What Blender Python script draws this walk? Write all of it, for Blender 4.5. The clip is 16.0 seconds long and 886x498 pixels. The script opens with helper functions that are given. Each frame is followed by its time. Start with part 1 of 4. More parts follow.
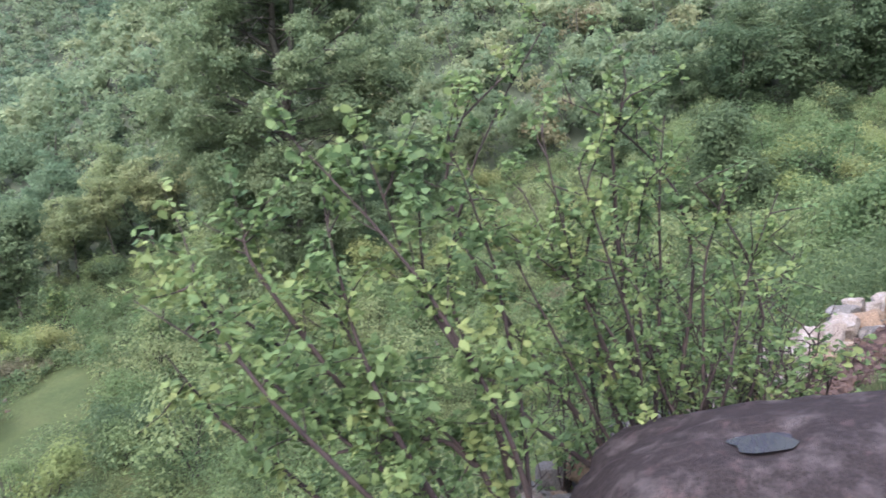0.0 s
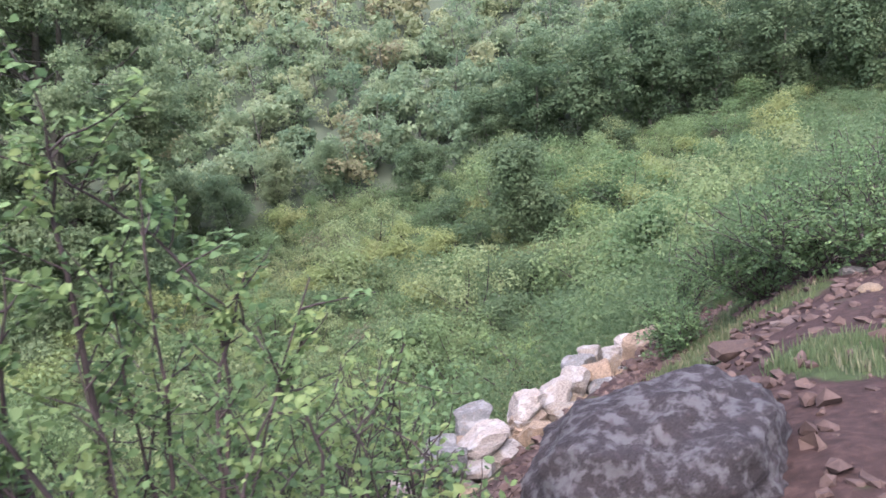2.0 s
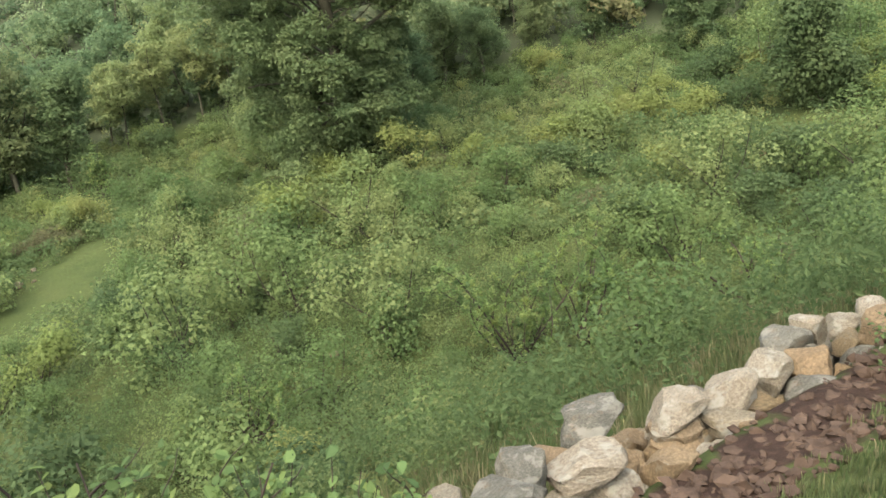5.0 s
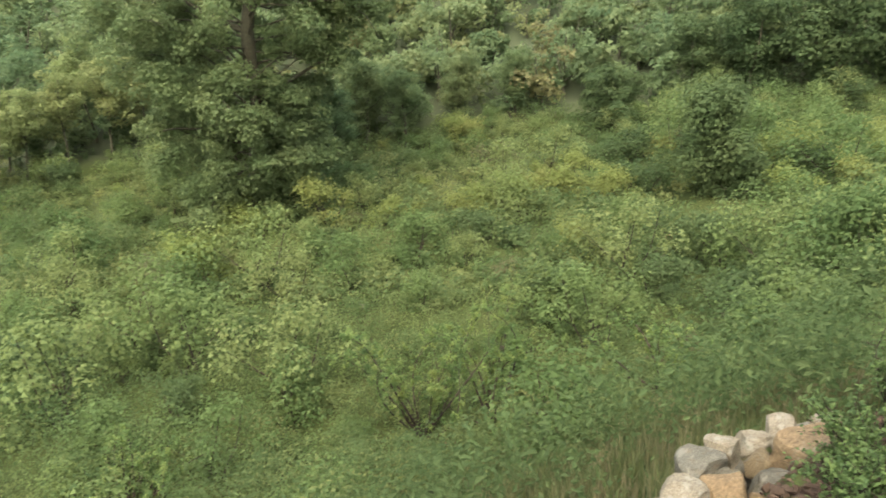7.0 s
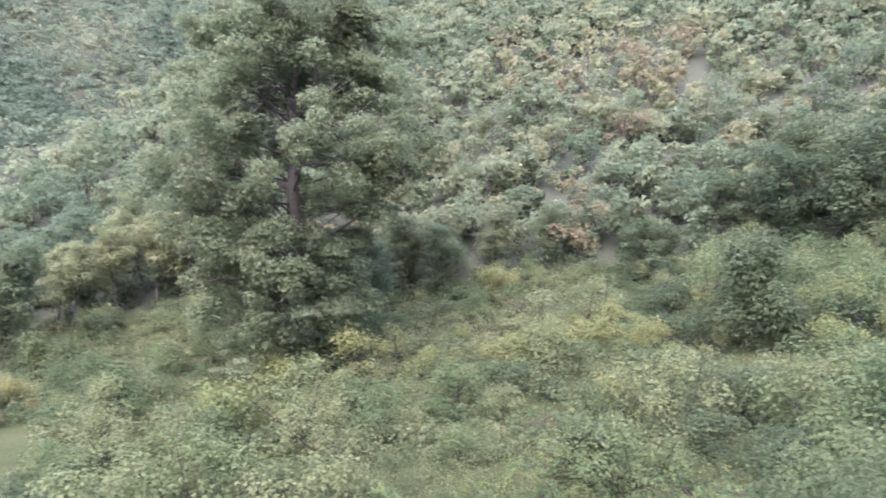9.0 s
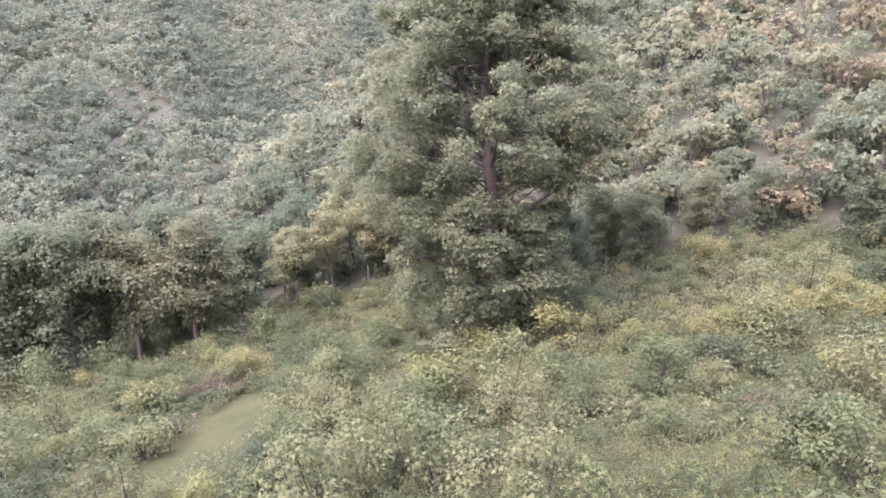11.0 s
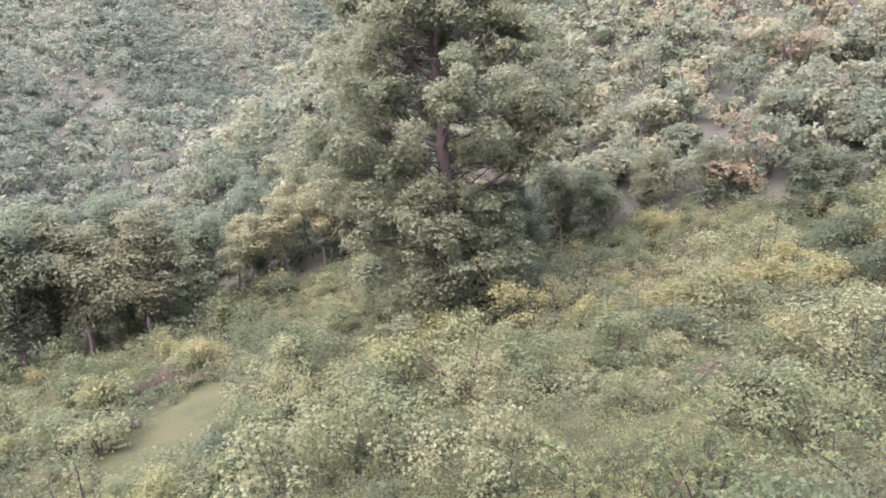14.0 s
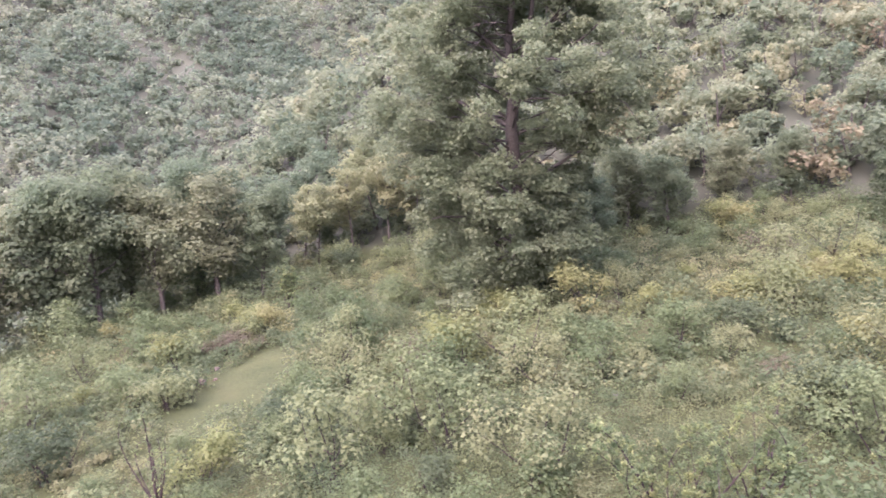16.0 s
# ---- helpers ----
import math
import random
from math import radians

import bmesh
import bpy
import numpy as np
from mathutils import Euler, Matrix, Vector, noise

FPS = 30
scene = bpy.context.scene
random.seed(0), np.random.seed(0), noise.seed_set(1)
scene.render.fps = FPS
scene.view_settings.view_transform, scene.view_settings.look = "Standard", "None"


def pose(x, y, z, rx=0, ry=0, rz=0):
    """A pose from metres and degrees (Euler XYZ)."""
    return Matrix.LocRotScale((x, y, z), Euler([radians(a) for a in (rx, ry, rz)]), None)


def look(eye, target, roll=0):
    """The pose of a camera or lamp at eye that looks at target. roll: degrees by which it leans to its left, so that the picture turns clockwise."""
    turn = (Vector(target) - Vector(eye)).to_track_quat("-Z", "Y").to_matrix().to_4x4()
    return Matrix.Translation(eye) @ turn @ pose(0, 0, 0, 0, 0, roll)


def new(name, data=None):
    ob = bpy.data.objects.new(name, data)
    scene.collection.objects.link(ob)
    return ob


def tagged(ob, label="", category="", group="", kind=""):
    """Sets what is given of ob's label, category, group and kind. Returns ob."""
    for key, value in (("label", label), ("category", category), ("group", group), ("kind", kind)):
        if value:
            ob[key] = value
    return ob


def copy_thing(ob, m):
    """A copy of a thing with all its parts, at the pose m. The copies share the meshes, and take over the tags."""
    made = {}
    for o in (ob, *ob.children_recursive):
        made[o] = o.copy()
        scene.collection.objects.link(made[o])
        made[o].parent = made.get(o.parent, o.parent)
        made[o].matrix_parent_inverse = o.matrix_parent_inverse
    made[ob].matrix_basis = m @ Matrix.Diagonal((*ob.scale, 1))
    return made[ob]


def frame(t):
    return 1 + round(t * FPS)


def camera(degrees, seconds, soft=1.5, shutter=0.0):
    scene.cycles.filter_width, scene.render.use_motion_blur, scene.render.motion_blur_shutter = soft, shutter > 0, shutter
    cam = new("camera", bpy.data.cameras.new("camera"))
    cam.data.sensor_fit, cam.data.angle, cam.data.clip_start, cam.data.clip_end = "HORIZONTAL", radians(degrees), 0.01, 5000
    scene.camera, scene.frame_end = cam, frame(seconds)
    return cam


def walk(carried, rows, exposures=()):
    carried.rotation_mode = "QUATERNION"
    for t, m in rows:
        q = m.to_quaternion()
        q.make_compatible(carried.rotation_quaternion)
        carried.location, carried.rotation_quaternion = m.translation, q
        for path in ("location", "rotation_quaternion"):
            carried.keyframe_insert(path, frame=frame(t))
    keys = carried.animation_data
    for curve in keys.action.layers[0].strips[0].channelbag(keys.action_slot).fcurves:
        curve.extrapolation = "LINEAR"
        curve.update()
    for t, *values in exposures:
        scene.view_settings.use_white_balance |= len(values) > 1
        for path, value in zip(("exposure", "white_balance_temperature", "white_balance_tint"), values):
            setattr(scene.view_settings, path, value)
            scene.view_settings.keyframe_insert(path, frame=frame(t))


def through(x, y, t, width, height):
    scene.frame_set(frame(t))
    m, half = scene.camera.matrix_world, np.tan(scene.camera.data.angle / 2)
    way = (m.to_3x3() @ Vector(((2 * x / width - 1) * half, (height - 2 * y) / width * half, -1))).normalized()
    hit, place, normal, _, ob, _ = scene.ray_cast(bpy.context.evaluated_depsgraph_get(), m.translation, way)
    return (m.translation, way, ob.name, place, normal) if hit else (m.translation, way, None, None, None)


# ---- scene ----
cam = camera(60.25, 16.0, soft=1.55, shutter=0.25)
# seconds, place, turn
ROWS = [
    (0.0, -0.145, 0.297, 1.346, 82.0, 7.77, -0.26),
    (0.5, 0.202, 0.693, 1.395, 82.18, 8.61, -4.44),
    (1.0, 0.79, 1.284, 1.298, 85.01, 9.96, -5.53),
    (1.5, 1.329, 1.679, 1.205, 82.34, 10.06, -8.52),
    (2.0, 1.848, 1.887, 1.181, 82.64, 8.99, -13.48),
    (2.5, 2.391, 2.225, 1.154, 83.19, 7.72, -7.03),
    (3.0, 2.823, 2.534, 1.113, 81.56, 9.96, -4.46),
    (3.5, 3.201, 2.89, 1.099, 77.69, 8.63, 0.31),
    (4.0, 3.401, 3.402, 1.039, 76.42, 7.3, 6.54),
    (4.2, 3.469, 3.61, 1.102, 74.96, 7.69, 5.93),
    (6.3, 3.334, 4.825, 1.684, 72.54, 1.66, 7.35),
    (6.5, 3.345, 4.838, 1.696, 74.34, 1.66, 5.84),
    (7.0, 3.36, 4.843, 1.713, 77.2, 0.89, 1.23),
    (7.5, 3.391, 4.824, 1.722, 80.42, -1.08, -5.89),
    (8.0, 3.412, 4.817, 1.725, 85.66, -2.01, -8.62),
    (8.5, 3.431, 4.805, 1.726, 88.29, -1.11, -4.46),
    (9.0, 3.448, 4.799, 1.728, 88.54, 0.93, 4.06),
    (9.5, 3.47, 4.796, 1.731, 87.9, 2.42, 12.51),
    (9.7, 3.499, 4.787, 1.73, 87.55, 2.66, 15.25),
    (11.8, 3.588, 4.768, 1.723, 87.16, 3.56, 19.08),
    (12.0, 3.605, 4.769, 1.726, 87.3, 4.27, 17.13),
    (12.5, 3.62, 4.772, 1.728, 86.59, 5.7, 13.64),
    (13.0, 3.627, 4.778, 1.735, 85.59, 5.9, 11.97),
    (13.5, 3.636, 4.787, 1.739, 85.05, 5.66, 12.49),
    (14.0, 3.644, 4.794, 1.742, 85.56, 5.17, 15.52),
    (14.5, 3.647, 4.804, 1.748, 85.1, 4.88, 17.87),
    (15.0, 3.65, 4.818, 1.753, 84.29, 3.94, 22.22),
    (15.5, 3.652, 4.828, 1.754, 84.14, 2.69, 23.86),
    (16.0, 3.658, 4.829, 1.753, 84.21, 2.7, 20.54),
]
EXPOSURES = [
    (0.0, 3.14, 5620, 34),
    (1.5, 3.28, 5620, 35),
    (2.5, 3.36, 5600, 40),
    (3.5, 3.22, 5640, 36),
    (4.0, 3.06, 6080, 21),
    (6.3, 3.02, 7430, 10),
    (7.5, 3.08, 7140, 12),
    (8.1, 3.24, 5650, 34),
    (9.0, 3.5, 5650, 57),
    (9.6, 3.54, 5980, 68),
    (12.0, 3.66, 5960, 76),
    (16.0, 3.64, 5980, 74),
]
walk(cam, [(t, pose(*p)) for t, *p in ROWS], EXPOSURES)

# ---- light: an overcast sky in the hills ----
world = bpy.data.worlds.new("sky")
scene.world = world
world.use_nodes = True
wn = world.node_tree.nodes
sky = wn.new("ShaderNodeTexSky")
sky.sky_type, sky.sun_disc = "NISHITA", False
sky.sun_elevation, sky.sun_rotation = radians(52), radians(-166)
sky.air_density, sky.dust_density = 1.5, 4.0
world.node_tree.links.new(sky.outputs["Color"], wn["Background"].inputs["Color"])
wn["Background"].inputs["Strength"].default_value = 0.11
sun = new("sun", bpy.data.lights.new("sun", "SUN"))
sun.data.energy, sun.data.angle, sun.data.color = 1.3, radians(120), (0.97, 1.0, 0.98)
sun.matrix_world = look((-11, -44, 58), (0, 0, 0))
tagged(sun, "soft daylight through the overcast sky", "sun", kind="structure")

# ---- the lie of the land ----
def softplus(v, k=4.0):
    return k * np.logaddexp(0.0, np.asarray(v, float) / k)


def smooth(v):
    v = np.clip(v, 0, 1)
    return v * v * (3 - 2 * v)


def along_wall(x, y):
    """Metres along the stone wall, and metres from it towards the path."""
    return 0.715 * (x - 2.8) + 0.70 * (y - 8.0), 0.70 * (x - 2.8) - 0.715 * (y - 8.0)


def wobble(x, y, scale, seed):
    """Cheap rolling relief between about -1 and 1."""
    a = np.sin(x / scale + seed) * np.cos(y / scale * 0.83 - seed * 1.7)
    b = np.sin((x * 0.6 + y * 0.8) / scale * 2.1 + seed * 2.3) * 0.5
    c = np.cos((x * 0.9 - y * 0.5) / scale * 4.3 + seed * 0.7) * 0.25
    return (a + b + c) / 1.4


def meadow(x, y):
    return -10.5 + 0.12 * (y - 45) + 0.09 * (x + 9)


def spur_edge(y):
    """Where the wooded spur breaks off towards the far valley."""
    return -66 + 0.24 * np.maximum(y - 100, 0)


def height(x, y):
    x, y = np.asarray(x, float), np.asarray(y, float)
    u, s = along_wall(x, y)
    base = -0.52 - 0.045 * np.clip(u, -12, 14)
    bench = base - 1.35 * smooth((3.3 - s) / 3.3) + 0.3 * softplus(s - 7.5, 1.0)
    drop = base - 1.35 - 0.75 * smooth(-s / 0.5) + 0.55 * np.minimum(s, 0)
    near = np.where(s > 0, bench, drop)
    near = np.minimum(near, 70)
    field = meadow(x, y) + 0.57 * softplus(y - 84) - 0.95 * softplus(spur_edge(y) - 2 - x, 5.0) + 0.35 * wobble(x, y, 5.0, 1.0)
    field = field + 2.0 * wobble(x, y, 30, 4.0) * smooth((y - 95) / 40)
    q = -0.6 * x + 0.8 * y
    far = -42 + 0.6 * (q - 175) + 8 * wobble(x, y, 55, 2.0) + 7 * wobble(0.8 * x + 0.6 * y, 0.25 * q, 17, 5.0)
    far = np.minimum(far, 260 + 0.1 * (q - 600))
    w = 1.2
    valley = np.maximum(field, far)
    return w * np.logaddexp(near / w, valley / w)
# ---- materials ----
def material(name):
    m = bpy.data.materials.new(name)
    m.use_nodes = True
    m.node_tree.nodes["Principled BSDF"].inputs["Specular IOR Level"].default_value = 0.1
    return m, m.node_tree.nodes, m.node_tree.links, m.node_tree.nodes["Principled BSDF"]


def ramp(nodes, stops):
    r = nodes.new("ShaderNodeValToRGB")
    while len(r.color_ramp.elements) < len(stops):
        r.color_ramp.elements.new(0.5)
    for e, (at, c) in zip(r.color_ramp.elements, stops):
        e.position, e.color = at, (*c, 1)
    return r


def noise_node(nodes, links, scale, detail=5.0, rough=0.6, space="Object"):
    co = nodes.new("ShaderNodeTexCoord")
    n = nodes.new("ShaderNodeTexNoise")
    n.inputs["Scale"].default_value, n.inputs["Detail"].default_value, n.inputs["Roughness"].default_value = scale, detail, rough
    links.new(co.outputs[space], n.inputs["Vector"])
    return n


def mixed(nodes, links, kind, fac, a, b):
    m = nodes.new("ShaderNodeMix")
    m.data_type, m.blend_type = "RGBA", kind
    for socket, v in ((m.inputs["Factor"], fac), (m.inputs["A"], a), (m.inputs["B"], b)):
        if isinstance(v, (int, float)):
            socket.default_value = v
        elif isinstance(v, tuple):
            socket.default_value = (*v, 1)
        else:
            links.new(v, socket)
    return m.outputs["Result"]


def leaf_material(name, stops, tint="object", spread=0.12, rough=0.65, through=0.55):
    """Leaves: a tint per plant out of stops, each leaf a little lighter or darker, some light let through."""
    m, nodes, links, bsdf = material(name)
    if tint == "object":
        source = nodes.new("ShaderNodeObjectInfo").outputs["Random"]
    else:
        at = nodes.new("ShaderNodeAttribute")
        at.attribute_name = "tint"
        source = at.outputs["Fac"]
    colour = ramp(nodes, stops)
    links.new(source, colour.inputs["Fac"])
    geo = nodes.new("ShaderNodeNewGeometry")
    value = nodes.new("ShaderNodeMapRange")
    value.inputs["To Min"].default_value, value.inputs["To Max"].default_value = 1 - spread, 1 + spread
    links.new(geo.outputs["Random Per Island"], value.inputs["Value"])
    hsv = nodes.new("ShaderNodeHueSaturation")
    hsv.inputs["Saturation"].default_value = 1.0
    links.new(colour.outputs["Color"], hsv.inputs["Color"])
    links.new(value.outputs["Result"], hsv.inputs["Value"])
    patch = noise_node(nodes, links, 0.35, 3.0)
    hue = nodes.new("ShaderNodeMapRange")
    hue.inputs["From Min"].default_value, hue.inputs["From Max"].default_value = 0.3, 0.7
    hue.inputs["To Min"].default_value, hue.inputs["To Max"].default_value = 0.488, 0.515
    links.new(patch.outputs["Fac"], hue.inputs["Value"])
    links.new(hue.outputs["Result"], hsv.inputs["Hue"])
    links.new(hsv.outputs["Color"], bsdf.inputs["Base Color"])
    bsdf.inputs["Roughness"].default_value = rough
    glow = nodes.new("ShaderNodeBsdfTranslucent")
    links.new(hsv.outputs["Color"], glow.inputs["Color"])
    mix = nodes.new("ShaderNodeMixShader")
    mix.inputs["Fac"].default_value = through
    links.new(bsdf.outputs["BSDF"], mix.inputs[1])
    links.new(glow.outputs["BSDF"], mix.inputs[2])
    links.new(mix.outputs["Shader"], nodes["Material Output"].inputs["Surface"])
    return m


def stone_material(name, stops, lichen=(0.42, 0.42, 0.38), lichen_from=0.56, scale=3.0, bump=0.5, soft=0.08, rust_tone=(0.1, 0.072, 0.044)):
    m, nodes, links, bsdf = material(name)
    info = nodes.new("ShaderNodeObjectInfo")
    tone = ramp(nodes, stops)
    links.new(info.outputs["Random"], tone.inputs["Fac"])
    grain = noise_node(nodes, links, scale * 9, 6.0, 0.7)
    g = ramp(nodes, [(0.3, (0.45, 0.43, 0.42)), (0.7, (1.35, 1.35, 1.35))])
    links.new(grain.outputs["Fac"], g.inputs["Fac"])
    colour = mixed(nodes, links, "MULTIPLY", 1.0, tone.outputs["Color"], g.outputs["Color"])
    broad = noise_node(nodes, links, scale, 5.0, 0.65)
    l = ramp(nodes, [(lichen_from, (0, 0, 0)), (lichen_from + soft, (1, 1, 1))])
    links.new(broad.outputs["Fac"], l.inputs["Fac"])
    colour = mixed(nodes, links, "MIX", l.outputs["Color"], colour, lichen)
    rust = noise_node(nodes, links, scale * 1.7, 4.0, 0.6)
    rr = ramp(nodes, [(0.58, (0, 0, 0)), (0.72, (0.6, 0.6, 0.6))])
    links.new(rust.outputs["Fac"], rr.inputs["Fac"])
    colour = mixed(nodes, links, "MIX", rr.outputs["Color"], colour, rust_tone)
    links.new(colour, bsdf.inputs["Base Color"])
    bsdf.inputs["Roughness"].default_value = 0.85
    b = nodes.new("ShaderNodeBump")
    b.inputs["Strength"].default_value, b.inputs["Distance"].default_value = bump, 0.03
    links.new(grain.outputs["Fac"], b.inputs["Height"])
    links.new(b.outputs["Normal"], bsdf.inputs["Normal"])
    return m


def bark_material(name, a, b):
    m, nodes, links, bsdf = material(name)
    n = noise_node(nodes, links, 6.0, 6.0, 0.7)
    r = ramp(nodes, [(0.3, a), (0.7, b)])
    links.new(n.outputs["Fac"], r.inputs["Fac"])
    links.new(r.outputs["Color"], bsdf.inputs["Base Color"])
    bsdf.inputs["Roughness"].default_value = 0.9
    bump = nodes.new("ShaderNodeBump")
    bump.inputs["Strength"].default_value = 0.6
    links.new(n.outputs["Fac"], bump.inputs["Height"])
    links.new(bump.outputs["Normal"], bsdf.inputs["Normal"])
    return m


def ground_material():
    """Grass and herbs, bare red soil on the path, leaf litter under the woods."""
    m, nodes, links, bsdf = material("ground")
    wide = noise_node(nodes, links, 0.25, 6.0, 0.65)
    fine = noise_node(nodes, links, 6.0, 5.0, 0.7)
    grass = ramp(nodes, [(0.3, (0.019, 0.029, 0.008)), (0.5, (0.028, 0.039, 0.0115)), (0.7, (0.04, 0.048, 0.016))])
    links.new(wide.outputs["Fac"], grass.inputs["Fac"])
    speck = ramp(nodes, [(0.3, (0.55, 0.55, 0.5)), (0.7, (1.35, 1.35, 1.3))])
    links.new(fine.outputs["Fac"], speck.inputs["Fac"])
    green = mixed(nodes, links, "MULTIPLY", 1.0, grass.outputs["Color"], speck.outputs["Color"])
    under = nodes.new("ShaderNodeAttribute")
    under.attribute_name = "litter"
    green = mixed(nodes, links, "MIX", under.outputs["Fac"], green, (0.032, 0.041, 0.022))
    clod = noise_node(nodes, links, 11.0, 6.0, 0.75)
    soil = ramp(nodes, [(0.3, (0.011, 0.007, 0.004)), (0.5, (0.022, 0.013, 0.009)), (0.68, (0.04, 0.025, 0.017))])
    links.new(clod.outputs["Fac"], soil.inputs["Fac"])
    at = nodes.new("ShaderNodeAttribute")
    at.attribute_name = "soil"
    edge = nodes.new("ShaderNodeMath")
    edge.operation = "ADD"
    links.new(at.outputs["Fac"], edge.inputs[0])
    patch = noise_node(nodes, links, 1.6, 5.0, 0.6)
    links.new(patch.outputs["Fac"], edge.inputs[1])
    cut = ramp(nodes, [(0.92, (0, 0, 0)), (1.0, (1, 1, 1))])
    links.new(edge.outputs["Value"], cut.inputs["Fac"])
    colour = mixed(nodes, links, "MIX", cut.outputs["Color"], green, soil.outputs["Color"])
    links.new(colour, bsdf.inputs["Base Color"])
    bsdf.inputs["Roughness"].default_value = 0.95
    b = nodes.new("ShaderNodeBump")
    b.inputs["Strength"].default_value, b.inputs["Distance"].default_value = 0.7, 0.05
    links.new(clod.outputs["Fac"], b.inputs["Height"])
    links.new(b.outputs["Normal"], bsdf.inputs["Normal"])
    return m


GROUND = ground_material()
SHRUB = leaf_material("shrub_leaves", [(0.0, (0.06, 0.098, 0.035)), (0.45, (0.084, 0.124, 0.044)), (0.8, (0.108, 0.143, 0.052)), (1.0, (0.122, 0.15, 0.058))])
YELLOW = leaf_material("yellow_green_leaves", [(0.0, (0.112, 0.145, 0.044)), (0.6, (0.132, 0.156, 0.05)), (1.0, (0.146, 0.16, 0.055))])
BROWN = leaf_material("dry_brown_leaves", [(0.0, (0.07, 0.07, 0.036)), (1.0, (0.09, 0.088, 0.044))])
DARK = leaf_material("dark_leaves", [(0.0, (0.042, 0.068, 0.028)), (1.0, (0.06, 0.088, 0.036))])
TREE = leaf_material("tree_leaves", [(0.0, (0.07, 0.108, 0.048)), (0.6, (0.092, 0.128, 0.055)), (1.0, (0.12, 0.146, 0.064))], through=0.62)
BIG_LEAF = leaf_material("big_tree_leaves", [(0.0, (0.094, 0.131, 0.058)), (1.0, (0.102, 0.138, 0.06))], spread=0.16, through=0.6)
AUTUMN = leaf_material("autumn_leaves", [(0.0, (0.118, 0.152, 0.06)), (0.5, (0.136, 0.162, 0.064)), (1.0, (0.148, 0.16, 0.068))])
WOODS = leaf_material("woods_leaves", [(0.0, (0.075, 0.115, 0.055)), (0.45, (0.12, 0.16, 0.075)), (0.75, (0.165, 0.188, 0.084)), (0.88, (0.148, 0.156, 0.07)), (1.0, (0.138, 0.13, 0.064))], tint="attribute", through=0.62, spread=0.12)
# Greyer green than the nearer woods: distance haze put into the leaf colour.
FAR = leaf_material("far_woods_hazed_leaves", [(0.0, (0.066, 0.105, 0.055)), (0.45, (0.095, 0.136, 0.07)), (0.8, (0.128, 0.165, 0.084)), (1.0, (0.138, 0.168, 0.086))], tint="attribute", through=0.62, spread=0.14)
HERB = leaf_material("herb_leaves", [(0.0, (0.06, 0.092, 0.036)), (0.4, (0.084, 0.116, 0.045)), (0.7, (0.114, 0.138, 0.053)), (1.0, (0.14, 0.155, 0.063))], tint="attribute", through=0.6, spread=0.14)
GRASS = leaf_material("grass_blades", [(0.0, (0.05, 0.078, 0.027)), (0.6, (0.085, 0.1, 0.042)), (1.0, (0.17, 0.15, 0.086))], tint="attribute")
FRESH = leaf_material("fresh_leaves", [(0.0, (0.045, 0.077, 0.029)), (0.25, (0.072, 0.116, 0.041)), (0.6, (0.097, 0.145, 0.047)), (1.0, (0.135, 0.168, 0.053))], tint="attribute", through=0.5)
BARK = bark_material("dark_bark", (0.022, 0.022, 0.0145), (0.06, 0.058, 0.038))
TWIG = bark_material("twig_bark", (0.014, 0.011, 0.009), (0.04, 0.031, 0.024))
WALL_STONE = stone_material("pale_sandstone", [(0.0, (0.128, 0.098, 0.056)), (0.3, (0.132, 0.116, 0.082)), (0.65, (0.076, 0.074, 0.06)), (1.0, (0.12, 0.086, 0.048))], lichen=(0.132, 0.126, 0.1), lichen_from=0.55, scale=2.4, bump=1.0)
PALE_STONE = stone_material("cream_sandstone", [(0.0, (0.152, 0.134, 0.1)), (1.0, (0.136, 0.122, 0.09))], lichen=(0.172, 0.164, 0.134), lichen_from=0.52, scale=2.6, bump=1.0)
TAN_STONE = stone_material("tan_sandstone", [(0.0, (0.142, 0.108, 0.064)), (1.0, (0.118, 0.086, 0.05))], lichen=(0.152, 0.13, 0.092), lichen_from=0.58, scale=2.2, bump=1.0)
GREY_STONE = stone_material("grey_green_sandstone", [(0.0, (0.088, 0.086, 0.068)), (1.0, (0.078, 0.077, 0.062))], lichen=(0.132, 0.128, 0.104), lichen_from=0.5, scale=3.4, bump=1.0)
LOW_ROCK = stone_material("brown_purple_rock", [(0.0, (0.0195, 0.016, 0.0135)), (1.0, (0.018, 0.015, 0.0125))], lichen=(0.046, 0.04, 0.034), lichen_from=0.5, scale=5.0, bump=1.0, soft=0.16, rust_tone=(0.05, 0.036, 0.031))
BOULDER = stone_material("grey_lichen_rock", [(0.0, (0.028, 0.024, 0.02)), (1.0, (0.026, 0.022, 0.019))], lichen=(0.07, 0.067, 0.058), lichen_from=0.47, scale=13.0, bump=1.0, soft=0.12, rust_tone=(0.05, 0.038, 0.034))
RUBBLE = stone_material("red_rubble", [(0.0, (0.036, 0.025, 0.017)), (0.5, (0.05, 0.036, 0.025)), (1.0, (0.078, 0.06, 0.043))], lichen=(0.1, 0.082, 0.066), lichen_from=0.66)
GRAVEL = bark_material("red_gravel", (0.015, 0.0095, 0.0065), (0.058, 0.04, 0.028))

WATER, _n, _l, _b = material("puddle_water")
_b.inputs["Base Color"].default_value, _b.inputs["Roughness"].default_value, _b.inputs["Specular IOR Level"].default_value = (0.02, 0.022, 0.024, 1), 0.04, 0.5

# ---- mesh tools ----
RNG = np.random.default_rng(7)


